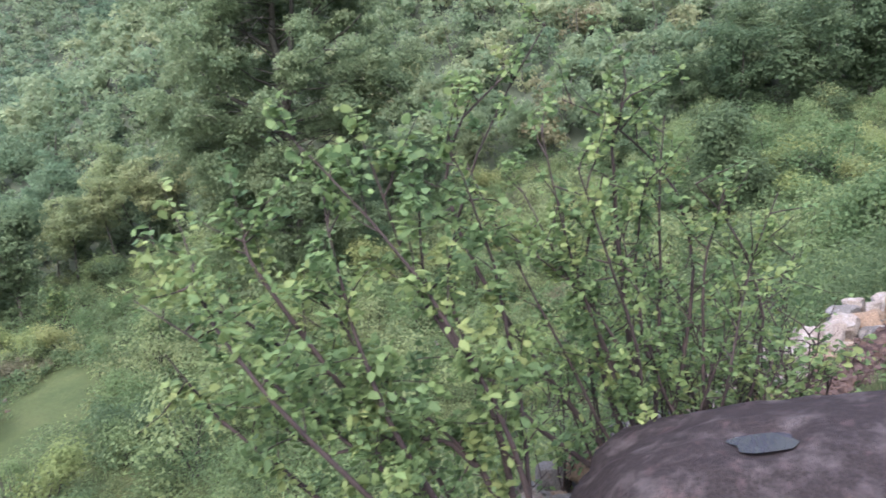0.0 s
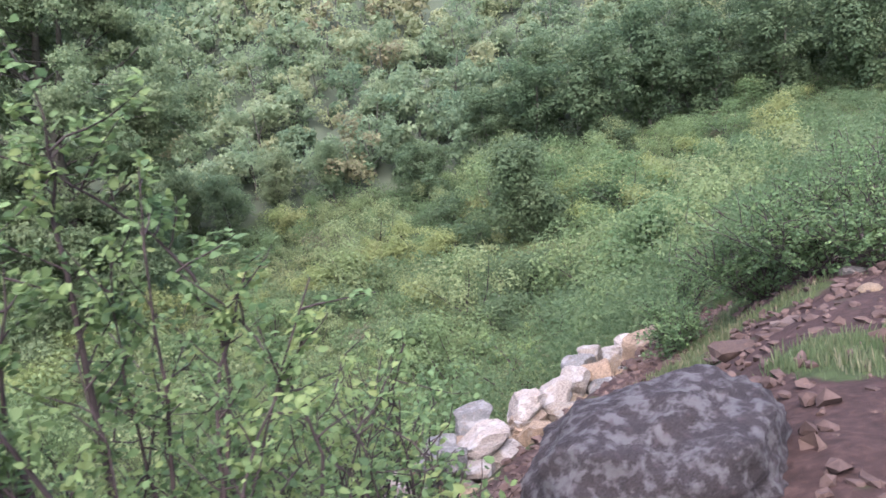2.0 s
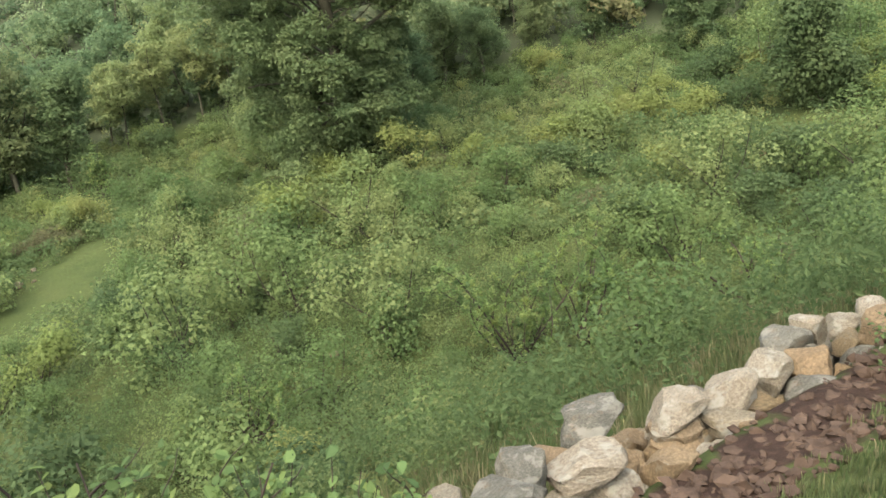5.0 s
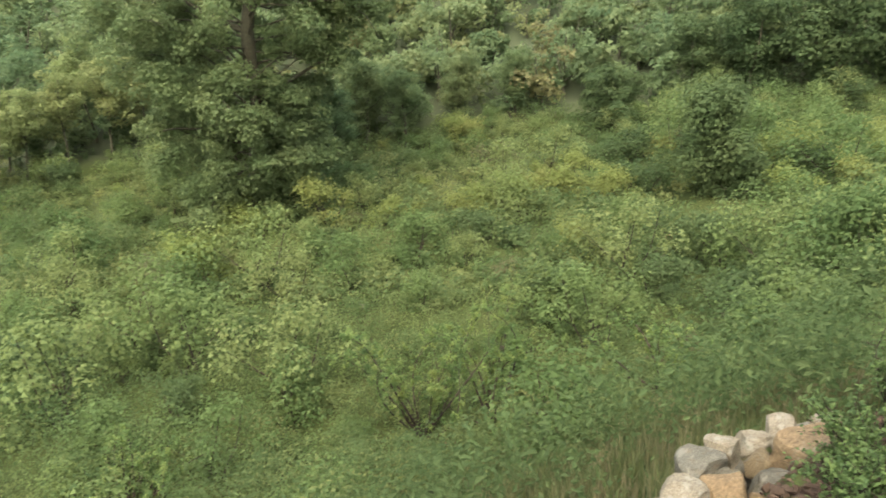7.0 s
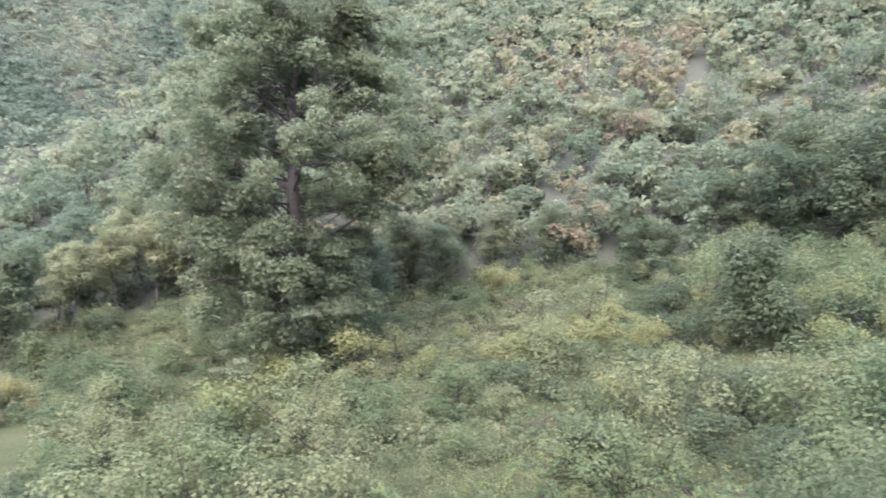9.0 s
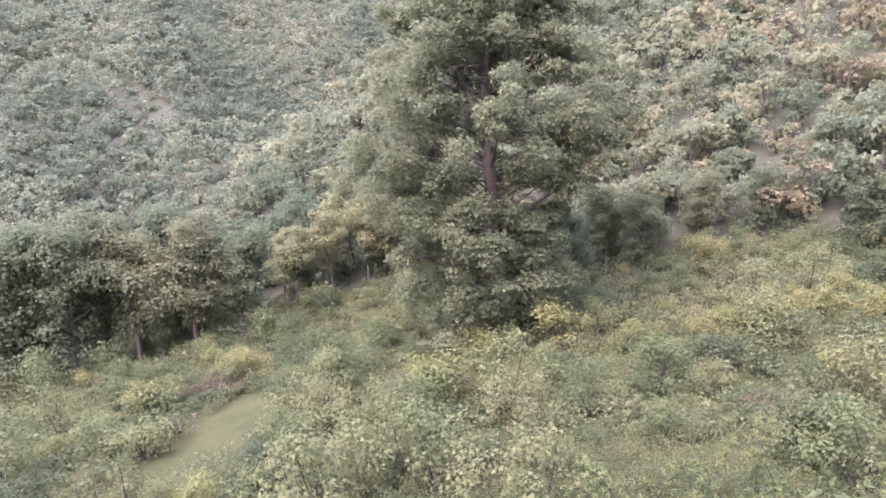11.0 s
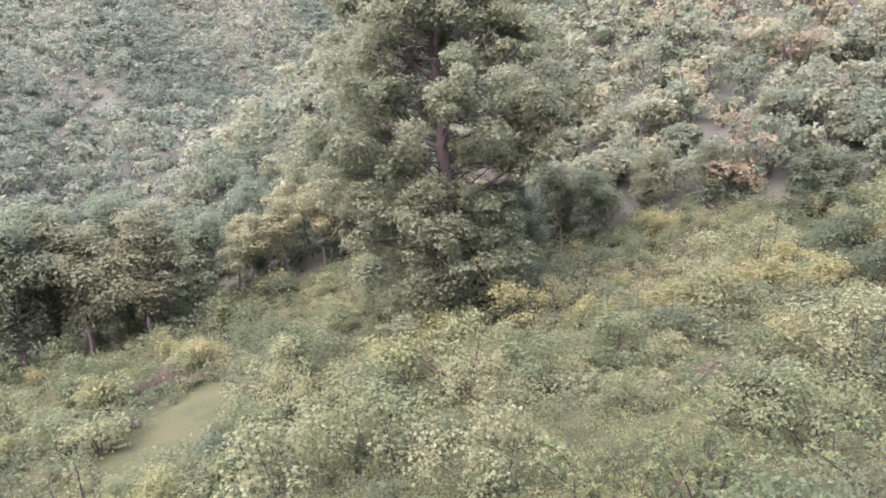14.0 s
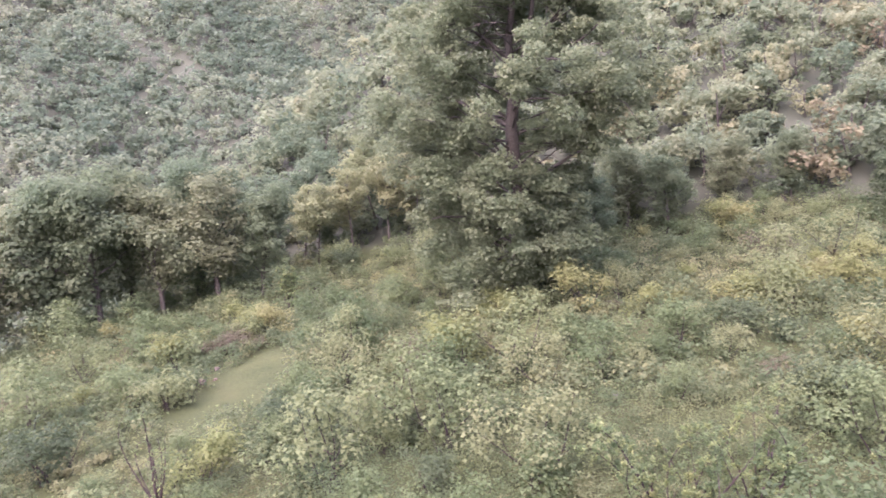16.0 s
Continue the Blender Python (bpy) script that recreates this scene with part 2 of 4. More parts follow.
def mesh_of(name, verts, faces, material, tint=None, flat=True):
    """A mesh from an array of corners and an array of faces with equal corner counts."""
    me = bpy.data.meshes.new(name)
    verts, faces = np.asarray(verts, np.float32), np.asarray(faces, np.int32)
    k = faces.shape[1]
    me.vertices.add(len(verts))
    me.vertices.foreach_set("co", verts.ravel())
    me.loops.add(faces.size)
    me.loops.foreach_set("vertex_index", faces.ravel())
    me.polygons.add(len(faces))
    me.polygons.foreach_set("loop_start", np.arange(0, faces.size, k, dtype=np.int32))
    me.polygons.foreach_set("use_smooth", np.full(len(faces), not flat))
    if tint is not None:
        me.attributes.new("tint", "FLOAT", "POINT").data.foreach_set("value", np.asarray(tint, np.float32))
    me.materials.append(material)
    me.update(calc_edges=True)
    return me


def part(name, me, parent, label=""):
    ob = new(name, me)
    ob.parent = parent
    return tagged(ob, label)


def unit(v):
    return v / np.maximum(np.linalg.norm(v, axis=-1, keepdims=True), 1e-9)


def leaves(centres, normals, size, rng, aspect=0.5, fold=0.12):
    """A folded, pointed leaf at each centre: corners and faces."""
    n = len(centres)
    normals = unit(normals)
    t = unit(np.cross(normals, rng.normal(size=(n, 3))))
    b = np.cross(normals, t)
    size = np.broadcast_to(np.asarray(size, float), (n,))[:, None]
    lift = normals * size * fold
    v = np.stack([centres - t * size / 2, centres + b * size * aspect / 2 + lift, centres + t * size / 2, centres - b * size * aspect / 2 + lift], 1).reshape(-1, 3)
    return v, np.arange(4 * n).reshape(-1, 4)


def flakes(centres, normals, size, rng):
    """One pointed leaf spray for each centre, as a single triangle."""
    n = len(centres)
    normals = unit(normals)
    t = unit(np.cross(normals, rng.normal(size=(n, 3))))
    b = np.cross(normals, t)
    size = np.asarray(size, float)[:, None]
    v = np.stack([centres - t * size * 0.5, centres + t * size * 0.35 + b * size * 0.48, centres + t * size * 0.35 - b * size * 0.48], 1).reshape(-1, 3)
    return v, np.arange(3 * n).reshape(-1, 3)


def broad_leaves(centres, normals, size, rng):
    """Rounder six-cornered leaves with a pointed tip, for plants close by."""
    n = len(centres)
    normals = unit(normals)
    t = unit(np.cross(normals, rng.normal(size=(n, 3))))
    b = np.cross(normals, t)
    size = np.asarray(size, float)[:, None]
    corners = [(-0.5, 0.0, 0.0), (-0.28, 0.3, 0.06), (0.15, 0.32, 0.07), (0.55, 0.0, -0.08), (0.15, -0.32, 0.07), (-0.28, -0.3, 0.06)]
    v = np.stack([centres + (t * i + b * j + normals * k) * size for i, j, k in corners], 1).reshape(-1, 3)
    return v, np.arange(6 * n).reshape(-1, 6)


def clump_points(rng, lobes, count, flat=0.8, up=0.35, depth=0.45, scatter=0.55):
    """Leaf places over a crown made of round lobes (x, y, z, radius), and the way each one faces."""
    lobes = np.asarray(lobes, float)
    w = lobes[:, 3] ** 2
    pick = rng.choice(len(lobes), count, p=w / w.sum())
    d = unit(rng.normal(size=(count, 3)))
    d[:, 2] = np.where(rng.random(count) < up, np.abs(d[:, 2]), d[:, 2])
    r = lobes[pick, 3] * (1 - depth * rng.random(count) ** 1.7)
    rough = 1 + 0.22 * np.sin(d[:, 0] * 5 + pick) * np.cos(d[:, 1] * 6 + pick * 2) + 0.1 * rng.normal(size=count)
    p = lobes[pick, :3] + d * (r * rough)[:, None] * (1, 1, flat)
    facing = d + (0, 0, 0.5) + rng.normal(size=(count, 3)) * scatter
    return p, facing


def tube(points, radii, sides=6):
    """A tapering limb along points: corners and faces."""
    points, radii = np.asarray(points, float), np.asarray(radii, float)
    way = unit(np.gradient(points, axis=0))
    side = unit(np.cross(way, (0.31, 0.77, 0.21)))
    other = np.cross(way, side)
    a = np.linspace(0, 2 * np.pi, sides, endpoint=False)
    ring = np.cos(a)[None, :, None] * side[:, None] + np.sin(a)[None, :, None] * other[:, None]
    v = (points[:, None] + ring * radii[:, None, None]).reshape(-1, 3)
    f = []
    for i in range(len(points) - 1):
        for j in range(sides):
            k = (j + 1) % sides
            f.append((i * sides + j, i * sides + k, (i + 1) * sides + k, (i + 1) * sides + j))
    return v, np.array(f)


def gather(pieces):
    vs, fs, n = [], [], 0
    for v, f in pieces:
        vs.append(v), fs.append(f + n)
        n += len(v)
    return np.concatenate(vs), np.concatenate(fs)


def limb(start, way, length, radius, rng, bend=0.25, steps=7, end=0.3, lift=0.0):
    """The line of a crooked limb, and its radii."""
    p, pts = np.asarray(start, float), [np.asarray(start, float)]
    d = unit(np.asarray(way, float))
    for i in range(steps):
        d = unit(d + rng.normal(size=3) * bend * 0.5 + (0, 0, lift / steps))
        p = p + d * length / steps
        pts.append(p)
    return np.array(pts), np.linspace(radius, radius * end, steps + 1)


def rock_mesh(name, sx, sy, sz, rng, material, box=0.6, rough=0.12, detail=2, hard=0.85, low_cut=0.72):
    """A worn block of stone that stands on z = 0: rounded, chipped, never two alike."""
    bm = bmesh.new()
    bmesh.ops.create_icosphere(bm, subdivisions=detail, radius=1)
    off = Vector(rng.random(3) * 50)
    cuts = [(Vector(unit(rng.normal(size=3))), low_cut + 0.25 * rng.random()) for _ in range(9)]
    for v in bm.verts:
        p = v.co.copy()
        q = p / max(abs(p.x), abs(p.y), abs(p.z))
        p = p.lerp(q * 0.82, box)
        for n, d in cuts:
            over = p.dot(n) - d
            if over > 0:
                p -= n * over * hard
        p *= 1 + rough * (noise.noise(p * 1.6 + off) + 0.5 * noise.noise(p * 4.1 + off) + 0.32 * noise.noise(p * 10 + off))
        v.co = (p.x * sx / 2, p.y * sy / 2, p.z * sz / 2)
    low = min(v.co.z for v in bm.verts)
    for v in bm.verts:
        v.co.z -= low
    me = bpy.data.meshes.new(name)
    bm.to_mesh(me)
    bm.free()
    me.materials.append(material)
    return me


def at_ground(x, y, turn=0.0, scale=1.0, sink=0.0):
    return Matrix.Translation((x, y, float(height(x, y)) - sink)) @ pose(0, 0, 0, 0, 0, turn) @ Matrix.Diagonal((scale, scale, scale, 1))

# ---- ground: one sheet, fine by the path, coarse in the distance ----
def soil_at(x, y):
    u, s = along_wall(x, y)
    uneven = 0.45 * np.sin(2.3 * u + 1.3 * s) + 0.35 * np.sin(5.1 * u - 2.2 * s + 1)
    path = smooth((s - 1.15 + uneven * 0.5) / 0.8) * smooth((u + 6.5) / 2.5) * smooth((7.5 - u) / 2.5) * 0.62
    heap = np.exp(-((s - 0.4) / 0.75) ** 2) * smooth((u + 1) / 1.5) * smooth((9 - u) / 2) * 0.62
    tufts = smooth((np.sin(1.9 * u + 0.7) * np.sin(2.4 * s + 0.6 * u) - 0.35) / 0.3) * 0.3
    return np.clip(np.maximum(path - tufts, heap), 0, 0.62)


def ground_sheet():
    gx = np.concatenate([np.linspace(-900, -420, 9)[:-1], np.linspace(-420, -90, 45)[:-1], np.linspace(-90, -14, 51)[:-1], np.linspace(-14, 16, 121)[:-1], np.linspace(16, 70, 55)[:-1], np.linspace(70, 240, 35)[:-1], np.linspace(240, 900, 12)])
    gy = np.concatenate([np.linspace(-300, -12, 13)[:-1], np.linspace(-12, 18, 121)[:-1], np.linspace(18, 100, 60)[:-1], np.linspace(100, 320, 56)[:-1], np.linspace(320, 900, 40)])
    X, Y = np.meshgrid(gx, gy)
    Z = height(X, Y)
    lump = np.array([noise.noise((x * 1.3, y * 1.3, 0)) for x, y in zip(X.ravel(), Y.ravel())]).reshape(X.shape)
    Z = Z + lump * 0.06
    v = np.stack([X, Y, Z], -1).reshape(-1, 3)
    ny, nx = X.shape
    i = (np.arange(ny - 1)[:, None] * nx + np.arange(nx - 1)[None]).ravel()
    me = mesh_of("ground", v, np.stack([i, i + 1, i + nx + 1, i + nx], 1), GROUND, flat=False)
    me.attributes.new("soil", "FLOAT", "POINT").data.foreach_set("value", soil_at(X, Y).ravel().astype(np.float32))
    me.attributes.new("litter", "FLOAT", "POINT").data.foreach_set("value", smooth((np.maximum(Y - 82, -66 - X)) / 4.0).ravel().astype(np.float32))
    return tagged(new("ground", me), "grassy hillside and valley with a bare red soil path", "ground", kind="structure")


ground_sheet()


# ---- woods ----
def wood_stuff(name, places, sizes, tints, per_tree, leaf, material, label, rng, tall=1.0, lobes_each=(4, 7), scatter_by=0.3, near_by=False, lump=(0.42, 0.25)):
    """Many trees as one mesh of leaf clumps; places are their feet."""
    pts, face, size, tone = [], [], [], []
    for (x, y, z), r, tn in zip(places, sizes, tints):
        k = int(rng.integers(*lobes_each))
        lobes = np.c_[rng.normal(size=(k, 2)) * r * 0.42, r * tall * (0.45 + 1.1 * rng.random(k)), r * (lump[0] + lump[1] * rng.random(k))]
        lobes[:, :3] += (x, y, z)
        n = int(per_tree * (0.8 + 0.4 * rng.random()))
        p, f = clump_points(rng, lobes, n, 0.85, up=0.5, depth=0.3, scatter=scatter_by)
        pts.append(p), face.append(f)
        size.append(np.full(n, leaf * (0.7 + 0.6 * rng.random())) * (0.6 + 0.8 * rng.random(n)))
        tone.append(np.clip(np.full(n, tn) + rng.normal(size=n) * 0.03, 0, 1))
    shape = leaves if near_by else flakes
    v, f = shape(np.concatenate(pts), np.concatenate(face), np.concatenate(size), rng)
    ob = new(name, mesh_of(name, v, f, material, tint=np.repeat(np.concatenate(tone), 4 if near_by else 3)))
    return tagged(ob, label, "woods", kind="stuff")


def scatter(rng, x0, x1, y0, y1, step, keep):
    gx, gy = np.meshgrid(np.arange(x0, x1, step), np.arange(y0, y1, step))
    x = gx.ravel() + rng.uniform(-0.5, 0.5, gx.size) * step
    y = gy.ravel() + rng.uniform(-0.5, 0.5, gy.size) * step
    k = keep(x, y)
    return x[k], y[k]


def far_woods():
    rng = np.random.default_rng(11)
    def keep(x, y):
        bearing = np.degrees(np.arctan2(x - 3.5, y - 4.8))
        d = np.hypot(x - 3.5, y - 4.8)
        q = -0.6 * x + 0.8 * y
        return (bearing > -62) & (bearing < -12) & (q > 190) & (d > 235) & (d < 520)
    x, y = scatter(rng, -420, -30, 120, 520, 5.0, keep)
    bare = wobble(x, y, 14, 9.0) < 1.0
    x, y = x[bare], y[bare]
    tint = np.clip(0.38 + 0.35 * wobble(x, y, 26, 3.0) + rng.normal(size=len(x)) * 0.22, 0, 1)
    return wood_stuff("far_woods", np.c_[x, y, height(x, y) - 1.5], rng.uniform(3.4, 6.4, len(x)), tint, 85, 1.25, FAR, "dense forest covering the far mountainside, its grey-green tinted for distance haze", rng, lobes_each=(4, 7), scatter_by=0.7, lump=(0.32, 0.22))


def wood_trunks(name, places, sizes, rng, label):
    """Slender leaning trunks with a fork each, for the trees of a wood."""
    pieces = []
    for (x, y, z), r in zip(places, sizes):
        line, rad = limb((x, y, z - 0.6), (rng.normal() * 0.12, rng.normal() * 0.12, 1), r * 1.9, 0.05 + 0.035 * r, rng, 0.16, 4, 0.35)
        pieces.append(tube(line, rad, 5))
        for _ in range(2):
            bl, br = limb(line[2], (*rng.normal(size=2), 1.0), r * 0.8, 0.03 + 0.015 * r, rng, 0.3, 3, 0.3)
            pieces.append(tube(bl, br, 4))
    v, f = gather(pieces)
    return tagged(new(name, mesh_of(name, v, f, BARK, flat=False)), label, "tree trunks", kind="stuff")


def hillside_woods():
    rng = np.random.default_rng(12)
    def keep(x, y):
        bearing = np.degrees(np.arctan2(x - 3.5, y - 4.8))
        return (bearing > -36) & (bearing < 52) & ((bearing < 40) | (y < 120)) & (x > spur_edge(y) - 3) & (y < 235) & (y > 83 + 3 * wobble(x, y, 9, 2.0))
    x, y = scatter(rng, -74, 150, 80, 235, 3.3, keep)
    bare = np.exp(-(((x - 27) / 5.0) ** 2 + ((y - 121) / 4.5) ** 2)) + 0.8 * np.exp(-(((x - 34) / 3.0) ** 2 + ((y - 112) / 6.0) ** 2))
    stand = rng.random(len(x)) > bare
    x, y = x[stand], y[stand]
    rust = np.exp(-(((x - 28) / 13) ** 2 + ((y - 114) / 15) ** 2)) + 0.6 * np.exp(-(((x - 12) / 9) ** 2 + ((y - 118) / 10) ** 2)) + 0.5 * np.exp(-(((x + 36) / 9) ** 2 + ((y - 98) / 12) ** 2))
    tint = np.clip(0.33 + 0.0015 * (y - 100) + 0.24 * wobble(x, y, 16, 5.0) + rng.normal(size=len(x)) * 0.2 + rust * rng.uniform(0.1, 0.75, len(x)), 0, 1)
    r = rng.uniform(1.7, 3.7, len(x))
    near = y < 112
    spots = np.c_[x, y, height(x, y) - 0.6]
    a = wood_stuff("hillside_woods", spots[near], r[near], tint[near], 620, 0.42, WOODS, "mixed green and rust-tinted trees on the lower hillside", rng, lobes_each=(8, 13), scatter_by=0.8, lump=(0.24, 0.2), tall=1.15)
    b = wood_stuff("upper_hillside_woods", spots[~near], r[~near] * 1.1, tint[~near], 165, 0.7, WOODS, "mixed green and rust-tinted trees on the upper hillside", rng, lobes_each=(6, 10), scatter_by=0.8, lump=(0.26, 0.2), tall=1.15)
    some = (y < 130) & (rng.random(len(x)) < 0.7)
    c = wood_trunks("hillside_trunks", spots[some], r[some], rng, "slender brown trunks of the hillside trees")
    return a, b, c


def valley_woods():
    """The trees below the meadow's lower edge, on the way down to the stream."""
    rng = np.random.default_rng(13)
    def keep(x, y):
        bearing = np.degrees(np.arctan2(x - 3.5, y - 4.8))
        return (bearing > -64) & (bearing < -28) & (x < spur_edge(y) - 3) & (np.hypot(x, y) < 245)
    x, y = scatter(rng, -190, -50, 25, 215, 5.2, keep)
    tint = np.clip(0.3 + 0.25 * wobble(x, y, 14, 3.0) + rng.normal(size=len(x)) * 0.18, 0, 1)
    return wood_stuff("valley_woods", np.c_[x, y, height(x, y) - 1.0], rng.uniform(3.2, 5.2, len(x)), tint, 130, 0.85, WOODS, "dark green trees crowding the valley below the meadow", rng, lobes_each=(6, 10), scatter_by=0.7, lump=(0.3, 0.2))


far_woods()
hillside_woods()
valley_woods()


# ---- single trees and shrubs ----
def tree_thing(name, label, rng, tall, wide, foot, leaf, count, material, bark=BARK, trunk=0.16, low=0.3, lobes=14, category="tree", stems=1, flat=0.75, plump=1.0):
    """A tree on z = 0: trunk with limbs, and a crown of many leaves in loose clumps."""
    thing = new(name)
    wood, spots = [], []
    for k in range(stems):
        lean = rng.normal(size=2) * (0.06 if stems == 1 else 0.35)
        line, rad = limb(rng.normal(size=3) * (0, 0, 0) if stems == 1 else (*(rng.normal(size=2) * wide * 0.05), 0), (*lean, 1), tall * (0.85 if stems == 1 else 0.7 + 0.2 * rng.random()), trunk / math.sqrt(stems), rng, 0.12, 9, 0.25)
        line[0, 2] -= 0.3
        wood.append(tube(line, rad, 7 if stems == 1 else 4))
        for j in range(max(3, lobes // stems)):
            f = low + (1 - low) * rng.random() ** 0.9
            i = min(int(f * 9), 8)
            a = rng.uniform(0, 2 * np.pi)
            reach = wide / 2 * (0.35 + 0.5 * rng.random()) * (1.15 - 0.75 * abs(f - 0.45))
            bl, br = limb(line[i], (math.cos(a), math.sin(a), 0.5 * rng.random() + 0.15), reach, rad[i] * 0.5, rng, 0.35, 5 if stems == 1 else 3, 0.3, 0.4)
            wood.append(tube(bl, br, 5 if stems == 1 else 3))
            spots.append((*bl[-1], wide * rng.uniform(0.11, 0.19) * plump))
            spots.append((*bl[2], wide * rng.uniform(0.08, 0.13) * plump))
        spots.append((*line[-1], wide * 0.15))
    v, f = gather(wood)
    part("trunk", mesh_of("trunk", v, f, bark, flat=False), thing)
    count = int(count * 1.35)
    p, face = clump_points(rng, spots, count, flat, up=0.5, depth=0.45 / plump, scatter=0.4)
    p[:, 2] = np.maximum(p[:, 2], 0.05 * tall * rng.random(len(p)))
    v, f = flakes(p, face, leaf * rng.uniform(0.6, 1.4, count), rng)
    part("crown", mesh_of("crown", v, f, material), thing)
    return tagged(thing, label, category)


def plant(thing, x, y, turn=0.0, scale=1.0, sink=0.05):
    thing.matrix_basis = at_ground(x, y, turn, scale, sink)
    return thing


def again(thing, x, y, turn, scale, sink=0.05):
    return copy_thing(thing, at_ground(x, y, turn, 1.0, sink) @ Matrix.Diagonal((scale, scale, scale, 1)) @ Matrix.Diagonal((*[1 / s for s in thing.scale], 1)))


def big_tree():
    """The great tree at the far side of the meadow: two tiers of drooping leaf plates round a forked trunk."""
    rng = np.random.default_rng(21)
    thing = new("big_tree")
    wood, spots = [], []
    bole = np.array([(-1.0, 0, -0.6), (-0.9, 0, 1.2), (-0.7, 0, 5.2), (-0.4, 0.1, 8.6), (-0.7, 0, 11.5), (-0.75, 0, 13.6), (-0.4, 0, 16.2)])
    wood.append(tube(bole, (0.8, 0.62, 0.54, 0.5, 0.52, 0.5, 0.42), 10))
    left = np.array([(-0.45, 0, 15.8), (-0.55, 0, 17.6), (-0.75, -0.1, 19.8), (-0.3, 0, 22.5), (0.0, 0, 25), (0.1, 0, 28)])
    right = np.array([(-0.35, 0, 15.8), (0.1, 0.1, 17.6), (0.75, 0.1, 19.5), (1.2, 0, 22.2), (1.5, 0, 26.5)])
    wood.append(tube(left, (0.34, 0.33, 0.29, 0.22, 0.15, 0.05), 8))
    wood.append(tube(right, (0.3, 0.28, 0.24, 0.18, 0.06), 8))
    for start, way, length, girth in (((-0.75, -0.1, 13.4), (-1.0, -0.15, 0.75), 8.5, 0.27), ((-0.4, -0.1, 8.4), (1.0, -0.2, 0.9), 6.5, 0.28), ((-0.3, 0, 16.5), (1.0, -0.2, 0.8), 8.5, 0.24), ((-0.6, 0, 18.5), (-0.9, -0.3, 0.5), 6.5, 0.2), ((0.9, 0, 20), (1.0, -0.2, 0.5), 7, 0.19), ((-0.7, 0, 5.4), (-1.0, -0.3, 0.4), 7.5, 0.2), ((-0.3, 0, 22), (-0.8, 0, 0.9), 6, 0.16)):
        wood.append(tube(*limb(start, way, length, girth, rng, 0.3, 9, 0.25, 0.1), 7))
    levels = (1.2, 3, 5, 7.5, 10, 11.5, 13, 15, 17, 20, 22, 25, 28.5)
    reach_left = (4.0, 6.8, 8.6, 9.6, 10.2, 10.4, 10.4, 10.2, 10.2, 8.3, 7.0, 6.3, 3.5)
    reach_right = (4.4, 5.2, 5.2, 4.8, 4.8, 5.8, 8.6, 11.2, 11.2, 10.2, 9.0, 7.6, 4.5)
    def reach_at(z, a):
        side = 0.5 + 0.5 * math.cos(a)
        return np.interp(z, levels, reach_left) * (1 - side) + np.interp(z, levels, reach_right) * side
    def trunk_at(z):
        return np.array((np.interp(z, bole[:, 2], bole[:, 0]), 0.0, z))
    for k in range(84):
        z = 2.0 + 25.5 * (k + rng.random()) / 84
        a = k * 2.399 + rng.normal() * 0.35
        reach = reach_at(z, a) * rng.uniform(0.65, 1.1)
        drop = 0.1 * reach if z > 4 else 0
        bl, br = limb(trunk_at(z - drop), (math.cos(a), math.sin(a), 0.1 + 0.55 * rng.random()), reach, 0.13 * (1.2 - z / 32), rng, 0.45, 7, 0.2, -0.1)
        wood.append(tube(bl, br, 5))
        for i, n in ((7, 3), (5, 3), (4, 2)):
            for _ in range(n):
                tl, tr = limb(bl[i], (*(rng.normal(size=2) + 0.7 * np.array((math.cos(a), math.sin(a)))), 0.1), rng.uniform(0.6, 1.9), 0.045, rng, 0.4, 3, 0.3, -0.2)
                wood.append(tube(tl, tr, 3))
                spots.append((*tl[-1], rng.uniform(0.55, 1.35)))
    for k in range(430):
        z = rng.uniform(1.0, 27.5)
        a = rng.uniform(0, 2 * np.pi)
        r = reach_at(z, a) * rng.uniform(0.35, 1.1)
        if z > 19 and rng.random() < 0.35:
            continue
        spots.append((r * math.cos(a) - 0.6, r * math.sin(a), z + 0.4, rng.uniform(0.6, 1.45)))
    # bare stretches of the bole, and gaps between the tiers
    def open_at(x, y, z):
        bare = (4.0 < z < 6.0 or 7.6 < z < 9.4 or 12.4 < z < 21.5) and y < 0.6 and abs(x - trunk_at(z)[0]) < 0.9 + (0.5 if z > 16 else 0)
        gap = y < 3 and ((x - 2.6) ** 2 / 5 + (z - 10.8) ** 2 / 1.2 < 1 or (x + 3.0) ** 2 / 5 + (z - 14.4) ** 2 / 1.0 < 1 or (x + 2.0) ** 2 / 3 + (z - 19.4) ** 2 / 2.0 < 1 or (x - 3.6) ** 2 / 3 + (z - 20.6) ** 2 / 1.6 < 1)
        return bare or gap
    spots = [p for p in spots if not open_at(*p[:3])]
    v, f = gather(wood)
    part("trunk", mesh_of("trunk", v, f, BARK, flat=False), thing, "dark forked trunk with crooked limbs")
    p, face = clump_points(rng, spots, 210000, 0.8, up=0.6, depth=0.5, scatter=0.75)
    p[:, 2] = np.maximum(p[:, 2], 0.5)
    v, f = flakes(p, face, rng.uniform(0.14, 0.34, len(p)), rng)
    part("crown", mesh_of("crown", v, f, BIG_LEAF), thing, "dense grey-green foliage in drooping clumps")
    tagged(thing, "tall spreading green tree with a dark forked trunk in the meadow", "tree")
    return plant(thing, -11.4, 62.5, 0)


big_tree()

